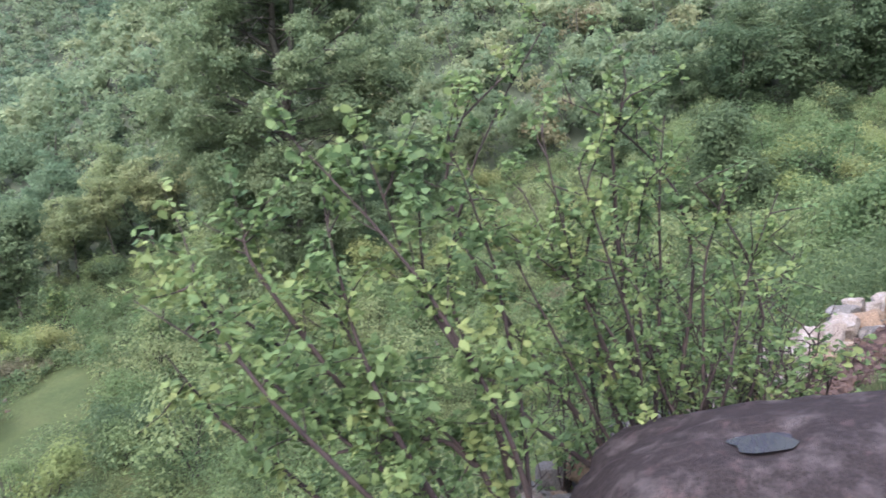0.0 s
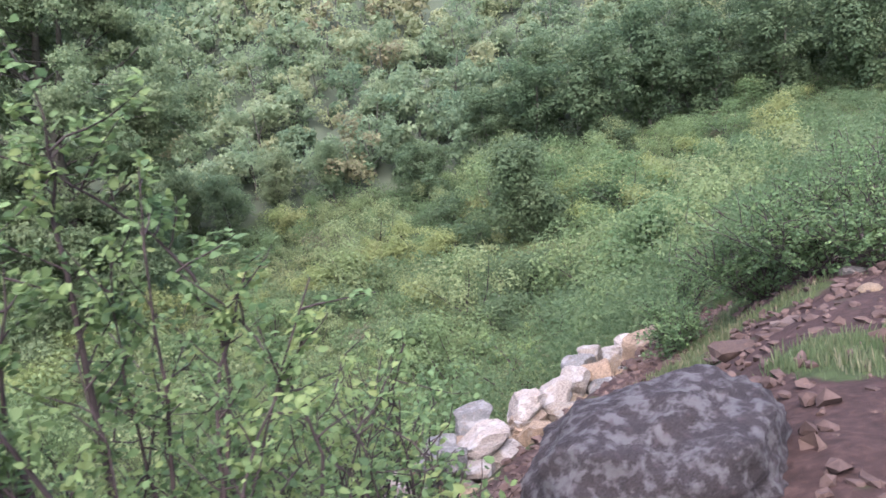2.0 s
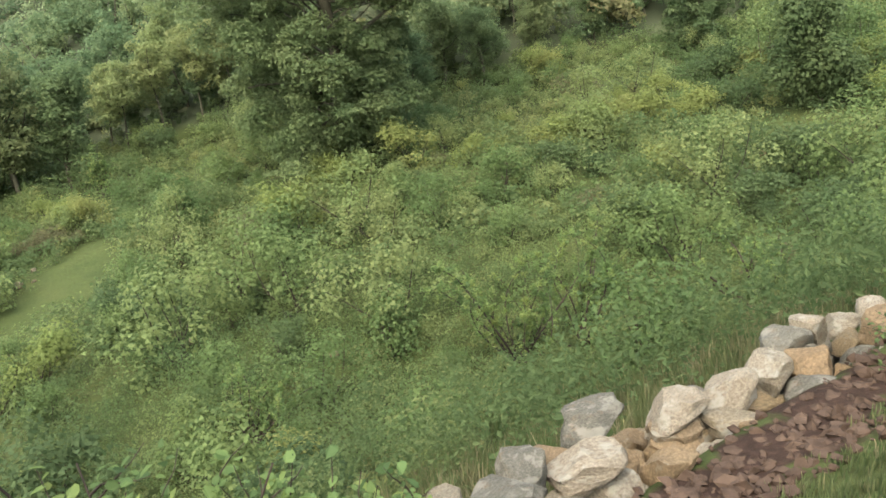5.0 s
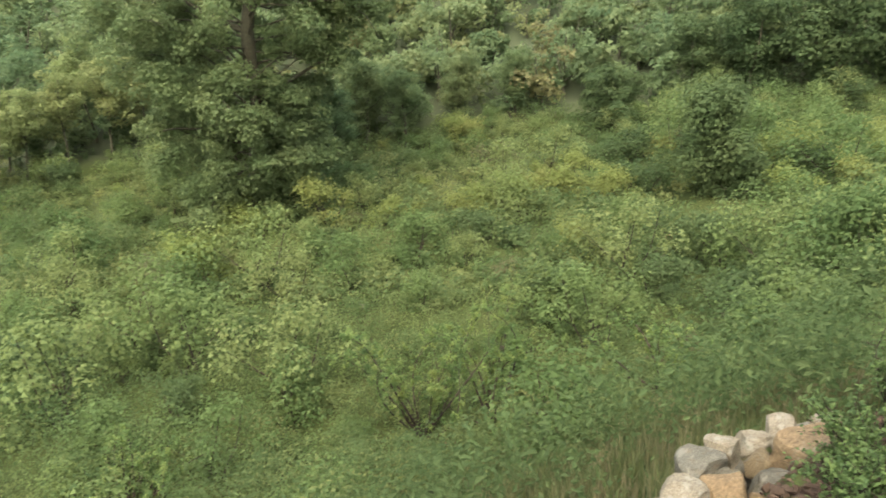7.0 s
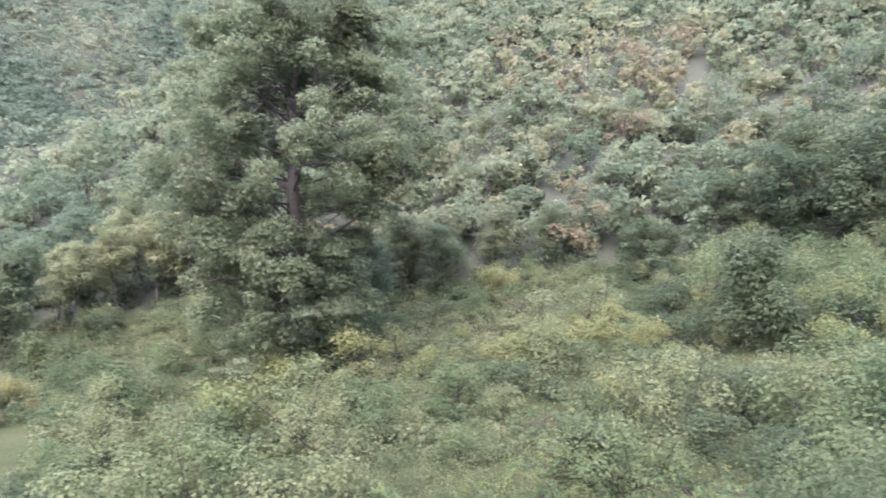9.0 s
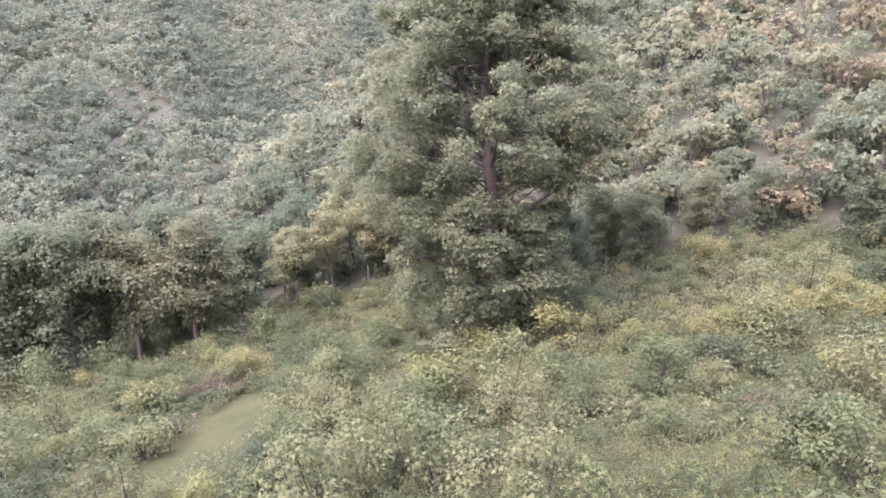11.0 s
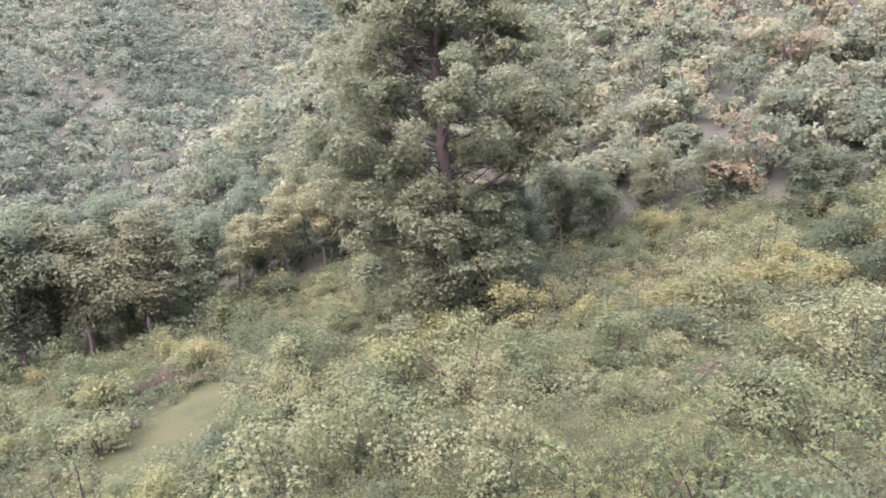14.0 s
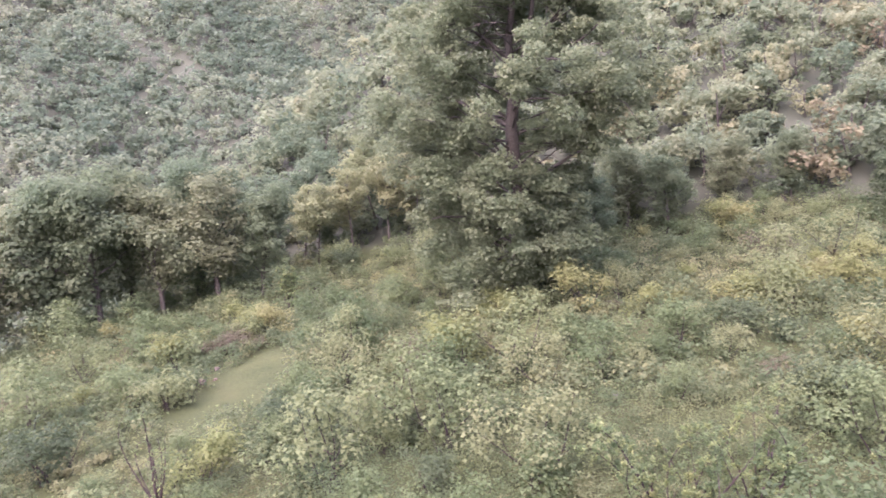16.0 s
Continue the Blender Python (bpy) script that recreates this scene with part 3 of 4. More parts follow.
rng_trees = np.random.default_rng(31)
DARK_TREE = tree_thing("tree", "dark evergreen tree with a dense crown at the wood's edge", rng_trees, 9, 8, 0, 0.23, 8000, DARK, lobes=20, low=0.12)
plant(DARK_TREE, 31.5, 81.5, 20, 1.15)
for x, y, turn, scale in ((39, 79, 100, 1.35), (46, 83, 200, 1.5), (26.5, 84, 310, 0.9), (53, 80, 40, 1.3), (35, 87, 140, 1.2), (60, 78, 15, 1.4), (68, 74, 120, 1.5), (76, 70, 230, 1.5), (64, 86, 330, 1.4), (73, 82, 75, 1.5), (84, 66, 180, 1.6), (56, 88, 290, 1.3), (82, 76, 10, 1.6)):
    again(DARK_TREE, x, y, turn, scale)
CONE = tree_thing("dense_tree", "dense dark green conical evergreen standing alone in the meadow", np.random.default_rng(32), 7.6, 7.6, 0, 0.2, 17000, DARK, lobes=38, low=0.03, flat=1.1)
plant(CONE, 20.9, 55.6, 0)
DOME = tree_thing("dense_tree", "round dark glossy tree behind the yellow shrubs", np.random.default_rng(33), 5.6, 8, 0, 0.22, 8500, DARK, lobes=18, low=0.1)
plant(DOME, 17.4, 79.0, 0)
AUT = tree_thing("autumn_tree", "slender tree with thin yellow and rust foliage", np.random.default_rng(34), 11, 7, 0, 0.21, 5000, AUTUMN, lobes=16, low=0.4, trunk=0.13)
plant(AUT, -36.5, 82, 0)
for x, y, turn, scale in ((-40, 80, 70, 0.95), (-33, 84, 200, 1.05), (-43.5, 83, 130, 0.9), (-30, 86, 15, 0.95), (-47, 79, 260, 0.85), (-25, 84, 320, 0.8), (-38, 88, 45, 1.15), (-21, 82, 190, 0.7)):
    again(AUT, x, y, turn, scale)
BROAD = tree_thing("broadleaf_tree", "leafy green tree in the row along the meadow's lower edge", np.random.default_rng(35), 11, 8.5, 0, 0.21, 9500, TREE, lobes=28, low=0.25, trunk=0.2)
plant(BROAD, -45, 68.5, 0, 1.3)
for x, y, turn, scale in ((-50, 66, 60, 1.35), (-54.5, 62, 150, 1.5), (-59.5, 60, 220, 1.6), (-63, 56, 300, 1.55), (-67, 53, 20, 1.6), (-48, 72, 95, 1.4), (-56, 68, 180, 1.6), (-41.5, 71, 250, 1.1), (-62, 65, 330, 1.7), (-70, 58, 75, 1.7), (-66, 47, 160, 1.5), (-72, 50, 45, 1.6), (-52, 75, 10, 1.5), (-8, 76, 30, 0.7), (-2, 80, 100, 0.72), (3, 83, 210, 0.7), (9, 84, 300, 0.66), (-16, 74, 260, 0.7), (-6, 82, 130, 0.8), (-22, 75, 50, 0.62)):
    again(BROAD, x, y, turn, scale)

# shrubs of the meadow: a few kinds, each planted many times
def shrub(name, label, seed, tall, wide, leaf, count, material):
    return tree_thing(name, label, np.random.default_rng(seed), tall, wide, 0, leaf, count, material, TWIG, 0.05, 0.03, 15, "shrub", 4, 0.85, 1.4)


KINDS = [
    shrub("shrub", "bushy green shrub with small leaves in the meadow", 41, 1.9, 2.6, 0.1, 1350, SHRUB),
    shrub("shrub", "low spreading green shrub in the meadow", 42, 1.3, 2.8, 0.1, 1250, SHRUB),
    shrub("shrub", "taller leafy green shrub in the meadow", 43, 2.6, 2.7, 0.1, 1450, SHRUB),
    shrub("yellow_shrub", "yellow-green flowering shrub in the meadow", 44, 1.8, 2.5, 0.1, 1350, YELLOW),
    shrub("brown_shrub", "dry brown shrub on the terrace edge", 45, 1.2, 2.2, 0.11, 700, BROWN),
    shrub("dark_shrub", "dark green shrub with dense leaves in the meadow", 46, 1.7, 2.4, 0.1, 1300, DARK),
]


def clearing(x, y):
    """Open grass: a terrace, a strip by the ditch, patches."""
    terrace = ((x + 26.3 - 0.3 * (y - 46.5) * np.sign(46.5 - y)) / 3.0) ** 2 + ((y - 46.5) / 6.2) ** 2 < 1
    strip = ((x - 16.8 - 0.25 * (y - 50)) / 0.9) ** 2 + ((y - 50) / 4.5) ** 2 < 1
    high = ((x - 9) / 4.5) ** 2 + ((y - 72.5) / 2.2) ** 2 < 1
    side = ((x + 58) / 9.0) ** 2 + ((y - 51) / 2.2) ** 2 < 1
    return terrace | strip | high | side


def meadow_shrubs():
    rng = np.random.default_rng(51)
    def keep(x, y):
        bearing = np.degrees(np.arctan2(x - 3.5, y - 4.8))
        u, s = along_wall(x, y)
        return (bearing > -60) & (bearing < 44) & (s < -7) & (x > -66) & (y < 84) & ~clearing(x, y) & (((x + 24.8) / 3.4) ** 2 + ((y - 43.5) / 6.5) ** 2 > 1) & (np.hypot(x + 12, y - 62) > 3.5) & (np.hypot(x - 20, y - 53) > 3.8)
    x, y = scatter(rng, -66, 70, 14, 84, 3.9, keep)
    used = set()
    for a, b in zip(x, y):
        v = wobble(a, b, 6, 8.0)
        if rng.random() > 0.85 + 0.3 * v:
            continue
        yellow = np.exp(-(((a - 7) / 9) ** 2 + ((b - 62) / 8) ** 2)) + np.exp(-(((a - 40) / 12) ** 2 + ((b - 66) / 8) ** 2))
        r = rng.random()
        kind = 3 if r < 0.08 + 0.75 * yellow else 4 if r > 0.96 else 5 if r > 0.9 else int(rng.integers(0, 3))
        if kind < 3 and a > 12 and b < 62 and (int(a * 7) + int(b * 5)) % 2:
            kind = 5
        scale = rng.uniform(0.6, 1.2) if rng.random() < 0.6 else rng.uniform(1.2, 2.1)
        if kind in used:
            again(KINDS[kind], a, b, rng.uniform(0, 360), scale)
        else:
            plant(KINDS[kind], a, b, 0, 1.0)
            used.add(kind)
    g = np.random.default_rng(54)
    for _ in range(46):
        a, b = g.uniform(18, 48), g.uniform(34, 80)
        if a / b < 0.8 and not clearing(a, b) and math.hypot(a - 20, b - 53) > 5:
            again(KINDS[int(g.choice([0, 2, 2, 5, 5]))], a, b, g.uniform(0, 360), g.uniform(1.3, 2.1))
    yellow = ((-12.2, 57.5), (3.5, 54.5), (5.3, 55.6), (7.3, 57.4), (9.7, 57.8), (11.6, 56.8), (9.6, 46.2), (-32.5, 56.6), (-30.6, 57.0), (-36.1, 50.8), (-2.1, 56.4), (19.1, 65.5), (12.4, 62), (14.4, 56.2), (4.4, 77.8), (8.5, 60.5), (30, 60), (35, 63), (33, 57))
    green = ((-19.1, 42.2), (-18.8, 46.2), (-19.0, 39.4), (-22.2, 61.6), (6.8, 39.5), (4.7, 50.5), (0.8, 49.4), (-20.7, 49.8), (-8.4, 33.2), (-3.2, 32.6), (9.0, 36.4), (7.2, 40.6), (-21.5, 44.5))
    dark = ((17, 38), (19.5, 35), (22.5, 40), (24.5, 35.5), (15, 33.5), (27, 44), (21, 31), (18, 28), (25, 30), (13, 29), (12.6, 41), (29, 38))
    brown = ((-34.7, 52.6), (-33.6, 53.6), (-32.3, 54.0), (-41.6, 42.3), (-41.4, 54))
    for n, (a, b) in enumerate(yellow):
        again(KINDS[3], a, b, n * 67, 1.15 + 0.13 * (n % 5))
    for n, (a, b) in enumerate(green):
        again(KINDS[(0, 2, 5)[n % 3]], a, b, n * 83, 1.2 + 0.16 * (n % 4))
    for n, (a, b) in enumerate(dark):
        again(KINDS[(5, 0, 5, 2)[n % 4]], a, b, n * 97, 1.0 + 0.17 * (n % 4))
    for a, b, size in ((-12.4, 57.6, 1.5), (-13.6, 57.2, 1.1), (4.1, 77.4, 1.3)):
        again(KINDS[3], a, b, 40 * size, size)
    for n, (a, b) in enumerate(brown):
        again(KINDS[4], a, b, n * 51, 1.0 + 0.1 * n)


meadow_shrubs()


def thicket():
    """Low bushes grown together all over the meadow."""
    rng = np.random.default_rng(53)
    def keep(x, y):
        bearing = np.degrees(np.arctan2(x - 3.5, y - 4.8))
        u, s = along_wall(x, y)
        return (bearing > -60) & (bearing < 44) & (s < np.where(u > 8, 1.2, -2.2)) & (x > -68) & (y < 86) & ~clearing(x, y) & (((x + 25) / 2.4) ** 2 + ((y - 42.5) / 5.0) ** 2 > 1) & (np.hypot(x - 20, y - 53) > 3.2) & (wobble(x, y, 2.6, 2.5) + 0.3 * rng.normal(size=len(x)) > -0.72)
    x, y = scatter(rng, -68, 72, 8, 86, 1.42, keep)
    yellow = np.exp(-(((x - 7) / 9) ** 2 + ((y - 62) / 8) ** 2))
    tint = np.clip(0.36 + 0.34 * wobble(x, y, 5, 7.0) + 0.5 * yellow - 0.45 * smooth((x - 8) / 10) + rng.normal(size=len(x)) * 0.22, 0, 1)
    near = np.hypot(x - 3.5, y - 4.8) < 36
    size = rng.uniform(0.6, 1.2, len(x)) * smooth((np.where(along_wall(x, y)[0] > 8, 4.5, 0.6) - along_wall(x, y)[1]) / 6) * (1 + 0.6 * np.clip(wobble(x, y, 5, 3.0), -0.4, 1))
    spots = np.c_[x, y, height(x, y) - 0.15]
    wood_stuff("near_thicket", spots[near], size[near], tint[near], 330, 0.12, HERB, "tangled low green bushes on the slope", rng, tall=1.0, near_by=True, scatter_by=0.6)
    wood_stuff("thicket", spots[~near], size[~near], tint[~near], 125, 0.185, HERB, "tangled low green bushes of the meadow", rng, tall=0.9, scatter_by=0.6)


thicket()


def herb_layer():
    """The knee-high herbs between the shrubs."""
    rng = np.random.default_rng(52)
    n = 60000
    d = 14 + 62 * rng.random(n) ** 0.8
    a = np.radians(rng.uniform(-58, 42, n))
    x, y = 3.5 + d * np.sin(a), 4.8 + d * np.cos(a)
    u, s = along_wall(x, y)
    k = (s < -3) & ~clearing(x, y) & (y < 88) & (x > -70) & (wobble(x, y, 3.2, 3.0) + 0.6 * rng.normal(size=n) > -0.5)
    x, y = x[k], y[k]
    z = height(x, y) + rng.random(len(x)) ** 1.5 * (0.35 + 0.35 * np.clip(wobble(x, y, 2.1, 5.0), 0, 1))
    face = rng.normal(size=(len(x), 3)) * 0.5 + (0, 0, 1)
    v, f = leaves(np.c_[x, y, z], face, rng.uniform(0.1, 0.24, len(x)), rng, 0.65)
    tint = np.clip(0.45 + 0.35 * wobble(x, y, 7, 1.5) + rng.normal(size=len(x)) * 0.1, 0, 1)
    tagged(new("herbs", mesh_of("herbs", v, f, HERB, tint=np.repeat(tint, 4))), "knee-high green herbs covering the meadow", "herbs", kind="stuff")


herb_layer()

# ---- the boulders, the wall and the path ----
def boulder(label, x, y, sx, sy, sz, top, seed, box, basin=None, stone=BOULDER, cut=0.72):
    me = rock_mesh("boulder", sx, sy, sz, np.random.default_rng(seed), stone, box, 0.2 if cut < 0.9 else 0.1, 5, low_cut=cut)
    for p in me.polygons:
        p.use_smooth = True
    ob = new("boulder", me)
    ob.matrix_basis = Matrix.Translation((x, y, top - sz))
    if basin:
        bx, by, r = basin[0] - x, basin[1] - y, basin[2]
        near = [v for v in me.vertices if v.co.z > sz * 0.4 and math.hypot(v.co.x - bx, v.co.y - by) < r * 1.6]
        floor = min(v.co.z for v in near if math.hypot(v.co.x - bx, v.co.y - by) < r * 1.1)
        for v in near:
            d = math.hypot(v.co.x - bx, v.co.y - by) / r
            v.co.z += (floor - 0.035 - v.co.z) * float(smooth((1.6 - d) / 0.5))
        n = 28
        rim = [(r * (1.25 + 0.18 * math.sin(3 * k + 1) + 0.1 * math.cos(7 * k)) * math.cos(k), r * (0.95 + 0.15 * math.cos(2 * k)) * math.sin(k), 0) for k in np.linspace(0, 2 * np.pi, n, endpoint=False)]
        water = new("puddle", mesh_of("puddle", rim, [range(n)], WATER))
        water.matrix_basis = Matrix.Translation((basin[0], basin[1], top - sz + floor - 0.012))
        tagged(water, "small dark rain puddle in a hollow of the rock", "puddle")
    return tagged(ob, label, "boulder")


boulder("large purple-grey boulder spotted with pale lichen beside the path", 3.45, 5.1, 1.35, 1.15, 0.9, -0.08, 61, 0.2)
boulder("low purple-grey rock with a hollow that holds rain", 1.7, 4.15, 3.2, 2.1, 1.5, -0.33, 62, 0.0, (1.28, 3.98, 0.14), LOW_ROCK, 0.92)


def place(ob, parent, m):
    ob.parent = parent
    ob.matrix_basis = parent.matrix_basis.inverted() @ m
    return ob


def wall_point(u, s, z):
    return Matrix.Translation((2.8 + 0.715 * u + 0.70 * s, 8.0 + 0.70 * u - 0.715 * s, z))


def stone_wall():
    """Courses of sandstone blocks; the inner face steps down to the soil."""
    rng = np.random.default_rng(63)
    wall = new("dry_stone_wall")
    wall.matrix_basis = Matrix.Translation((2.8, 8.0, -1.9))
    kinds = [rock_mesh("stone", 1, 1, 1, rng, stone, 0.8, 0.16, 3, 1.0, 0.52) for stone in (WALL_STONE, PALE_STONE, TAN_STONE, GREY_STONE) for _ in range(5)]
    kinds.append(rock_mesh("stone", 1, 1, 1, rng, TAN_STONE, 0.95, 0.07, 3, 0.9, 0.75))
    def lay(kind, u, s, top, w, d, h, turn):
        place(new("stone", kinds[kind]), wall, wall_point(u, s, top - h) @ turn @ Matrix.Diagonal((w, d, h, 1)))
    rows = ((-0.68, -0.28, 0.5, 0.3), (-0.1, -0.3, 0.45, 0.32), (-0.45, -0.34, 0.5, 0.35), (0.06, -0.52, 0.4, 0.3), (-0.3, -0.66, 0.55, 0.4), (-0.82, -0.55, 0.55, 0.45), (-0.95, -0.9, 0.6, 0.5), (0.28, -0.72, 0.26, 0.2))
    for s, drop, wide, tall in rows:
        u = -3.4 + 0.3 * rng.random()
        while u < 6.4:
            w = wide * rng.uniform(0.5, 1.55)
            u += w / 2
            h = tall * rng.uniform(0.8, 1.25)
            turn = pose(0, 0, 0, rng.normal() * 9, rng.normal() * 9, 44 + rng.normal() * 16)
            lay(int(rng.integers(0, 20)), u, s + rng.normal() * 0.07, -1.45 - 0.085 * u + drop + rng.normal() * 0.05, w * 1.08, min(rng.uniform(0.4, 0.6), w * 1.3), h * 1.1, turn)
            u += w / 2
    # the course on top: pale, tan and grey blocks of uneven size
    pale, tan, grey = 5, 10, 15
    crest = ((20, 6.2, -0.15, -1.92, 1.0, 0.75, 0.56), (grey, 4.85, -0.85, -1.9, 0.75, 0.5, 0.55), (pale, 5.3, -0.72, -1.88, 0.55, 0.5, 0.55), (tan, 4.55, -0.28, -1.92, 0.62, 0.58, 0.5), (pale, 4.0, -0.5, -1.87, 0.62, 0.5, 0.42), (pale, 3.35, -0.5, -1.79, 0.7, 0.5, 0.42),
             (pale, 2.62, -0.48, -1.68, 0.66, 0.5, 0.42), (tan, 2.05, -0.1, -1.74, 0.5, 0.46, 0.5), (grey, 1.9, -0.78, -1.63, 0.75, 0.45, 0.32), (pale, 1.4, -0.4, -1.62, 0.76, 0.52, 0.42), (grey, 0.98, -0.62, -1.6, 0.5, 0.45, 0.4),
             (grey, 0.58, -0.4, -1.48, 0.6, 0.5, 0.46), (pale, 0.14, -0.3, -1.55, 0.5, 0.46, 0.5), (tan, 0.78, 0.06, -1.86, 0.34, 0.36, 0.42), (pale, -0.3, -0.36, -1.58, 0.42, 0.42, 0.45), (pale, -0.75, -0.42, -1.53, 0.42, 0.4, 0.42),
             (grey, -1.25, -0.36, -1.5, 0.55, 0.45, 0.45), (pale, -1.8, -0.42, -1.46, 0.5, 0.45, 0.4), (tan, -2.4, -0.4, -1.42, 0.6, 0.45, 0.42), (grey, 6.9, -0.65, -2.35, 0.6, 0.45, 0.42), (pale, 7.3, -0.5, -2.25, 0.5, 0.4, 0.36), (tan, 3.1, 0.02, -1.98, 0.4, 0.38, 0.34), (pale, 5.25, 0.1, -2.05, 0.36, 0.34, 0.34))
    for n, (kind, u, s, top, w, d, h) in enumerate(crest):
        lay(kind + n % 5 if kind < 20 else kind, u, s, top, w * 1.08, d, h, pose(0, 0, 0, rng.normal() * 5, rng.normal() * 5, 44 + rng.normal() * 12))
    return tagged(wall, "rough dry-stone wall of pale sandstone blocks along the slope", "stone wall")


stone_wall()


def loose_stones():
    rng = np.random.default_rng(64)
    kinds = [rock_mesh("stone", 1, 1, 0.7, rng, RUBBLE, 0.85, 0.12, 2, 1.0, 0.6) for _ in range(6)]
    pale = [rock_mesh("stone", 1, 1, 0.7, rng, WALL_STONE, 0.85, 0.1, 2, 1.0, 0.6) for _ in range(4)]
    spots = [(5.56, 7.68, 0.5, "k"), (6.1, 7.6, 0.4, "k"), (6.9, 7.6, 0.3, "p"), (7.6, 8.6, 0.35, "p"), (4.6, 6.6, 0.24, "p"), (4.9, 7.3, 0.3, "p"), (4.3, 7.3, 0.2, "k")]
    for _ in range(110):
        u, s = rng.uniform(-2, 7), rng.uniform(0.25, 5.5)
        x, y = 2.8 + 0.715 * u + 0.70 * s, 8.0 + 0.70 * u - 0.715 * s
        if min(math.hypot(x - r[1], y - r[2]) for r in ROWS) < 0.7 or math.hypot(x - 3.42, y - 5.08) < 1.0:
            continue
        spots.append((x, y, 0.05 + 0.13 * rng.random() ** 2, "p" if rng.random() < 0.3 else "k"))
    for x, y, w, k in spots:
        ob = new("loose_stone", (pale if k == "p" else kinds)[int(rng.integers(0, 4))])
        ob.matrix_basis = at_ground(x, y, rng.uniform(0, 360), 1.0, 0.04 + w * 0.08) @ Matrix.Diagonal((w, w * rng.uniform(0.6, 0.9), w * rng.uniform(0.5, 0.8), 1))
        tagged(ob, "pale weathered stone lying on the path" if k == "p" else "reddish-brown stone lying on the red soil", "stone", "stones on the path")
    for x, y, w in ((-9.05, 46.4, 0.6), (-30.6, 47.0, 0.8), (-30.0, 47.6, 0.4), (13.8, 44.8, 0.6), (14.6, 46.5, 0.5), (15.8, 49.7, 0.6), (2.9, 29.0, 0.5), (5.5, 27.5, 0.6), (-6, 33, 0.5), (-14, 36, 0.6), (19, 37, 0.7), (-1.9, 42.9, 0.45), (-15.4, 37.3, 0.6), (-15.2, 35.6, 0.5), (-31.5, 49.8, 0.5)):
        ob = new("meadow_stone", pale[int(rng.integers(0, 4))])
        ob.matrix_basis = at_ground(x, y, rng.uniform(0, 360), 1.0, 0.05) @ Matrix.Diagonal((w, w * 0.75, w, 1))
        tagged(ob, "pale stone lying in the meadow grass", "stone", "stones in the meadow")


loose_stones()


def rubble():
    """Broken reddish gravel and clods on the path and behind the wall."""
    rng = np.random.default_rng(65)
    bm = bmesh.new()
    bmesh.ops.create_icosphere(bm, subdivisions=1, radius=0.5)
    ball = np.array([v.co[:] for v in bm.verts])
    tri = np.array([[v.index for v in f.verts] for f in bm.faces])
    bm.free()
    vs, fs, n = [], [], 0
    for _ in range(7500):
        u, s = rng.uniform(-5, 9), rng.uniform(0.1, 7) if rng.random() < 0.6 else rng.normal() * 0.35 + 0.6
        x, y = 2.8 + 0.715 * u + 0.70 * s, 8.0 + 0.70 * u - 0.715 * s
        if float(soil_at(x, y)) < 0.25 + 0.2 * rng.random() or math.hypot(x - 3.42, y - 5.08) < 0.7:
            continue
        w = 0.03 + 0.13 * rng.random() ** 2.2
        q = ball * (1 + 0.35 * rng.normal(size=(len(ball), 1))) * (w, w * rng.uniform(0.5, 1), w * rng.uniform(0.35, 0.8))
        a = rng.uniform(0, 6.28)
        q = q @ np.array([[math.cos(a), math.sin(a), 0], [-math.sin(a), math.cos(a), 0], [0, 0, 1]])
        vs.append(q + (x, y, float(height(x, y)) + w * 0.15)), fs.append(tri + n)
        n += len(ball)
    me = mesh_of("rubble", np.concatenate(vs), np.concatenate(fs), GRAVEL)
    tagged(new("rubble", me), "broken reddish gravel and clods on the soil", "gravel", kind="stuff")


rubble()


# ---- grass ----
def blades(roots, tall, rng, width=0.012, lean=0.45):
    n = len(roots)
    tall = np.broadcast_to(np.asarray(tall, float), (n,))[:, None]
    a = rng.uniform(0, 2 * np.pi, n)
    out = np.c_[np.cos(a), np.sin(a), np.zeros(n)]
    side = np.c_[-np.sin(a), np.cos(a), np.zeros(n)] * width
    bow = out * (lean * rng.random((n, 1)) * tall)
    up = np.array((0, 0, 1.0)) * tall
    mid, tip = roots + up * 0.6 + bow * 0.4, roots + up * 0.95 + bow
    v = np.stack([roots - side, roots + side, mid + side * 0.8, mid - side * 0.8, tip + side * 0.15, tip - side * 0.15], 1).reshape(-1, 3)
    i = np.arange(n)[:, None] * 6
    return v, np.concatenate([i + (0, 1, 2, 3), i + (3, 2, 4, 5)], 0)


def grass(name, label, u0, u1, s0, s1, tufts, tall, seed, dry, avoid=0.3, width=0.012):
    rng = np.random.default_rng(seed)
    roots, sizes, tone = [], [], []
    for _ in range(tufts):
        u, s = rng.uniform(u0, u1), rng.uniform(s0, s1)
        x, y = 2.8 + 0.715 * u + 0.70 * s, 8.0 + 0.70 * u - 0.715 * s
        if float(soil_at(x, y)) > avoid or math.hypot(x - 3.42, y - 5.08) < 0.8 or math.hypot(x - 1.15, y - 4) < 0.9:
            continue
        k = 26
        px, py = x + rng.normal(size=k) * 0.09, y + rng.normal(size=k) * 0.09
        roots.append(np.c_[px, py, height(px, py) - 0.02])
        sizes.append(tall * rng.uniform(0.5, 1.2) * rng.uniform(0.6, 1.1, k))
        tone.append(np.clip(dry + rng.normal() * 0.2 + rng.normal(size=k) * 0.1, 0, 1))
    v, f = blades(np.concatenate(roots), np.concatenate(sizes), rng, width)
    me = mesh_of(name, v, f, GRASS, tint=np.repeat(np.concatenate(tone), 6))
    return tagged(new(name, me), label, "grass", kind="stuff")


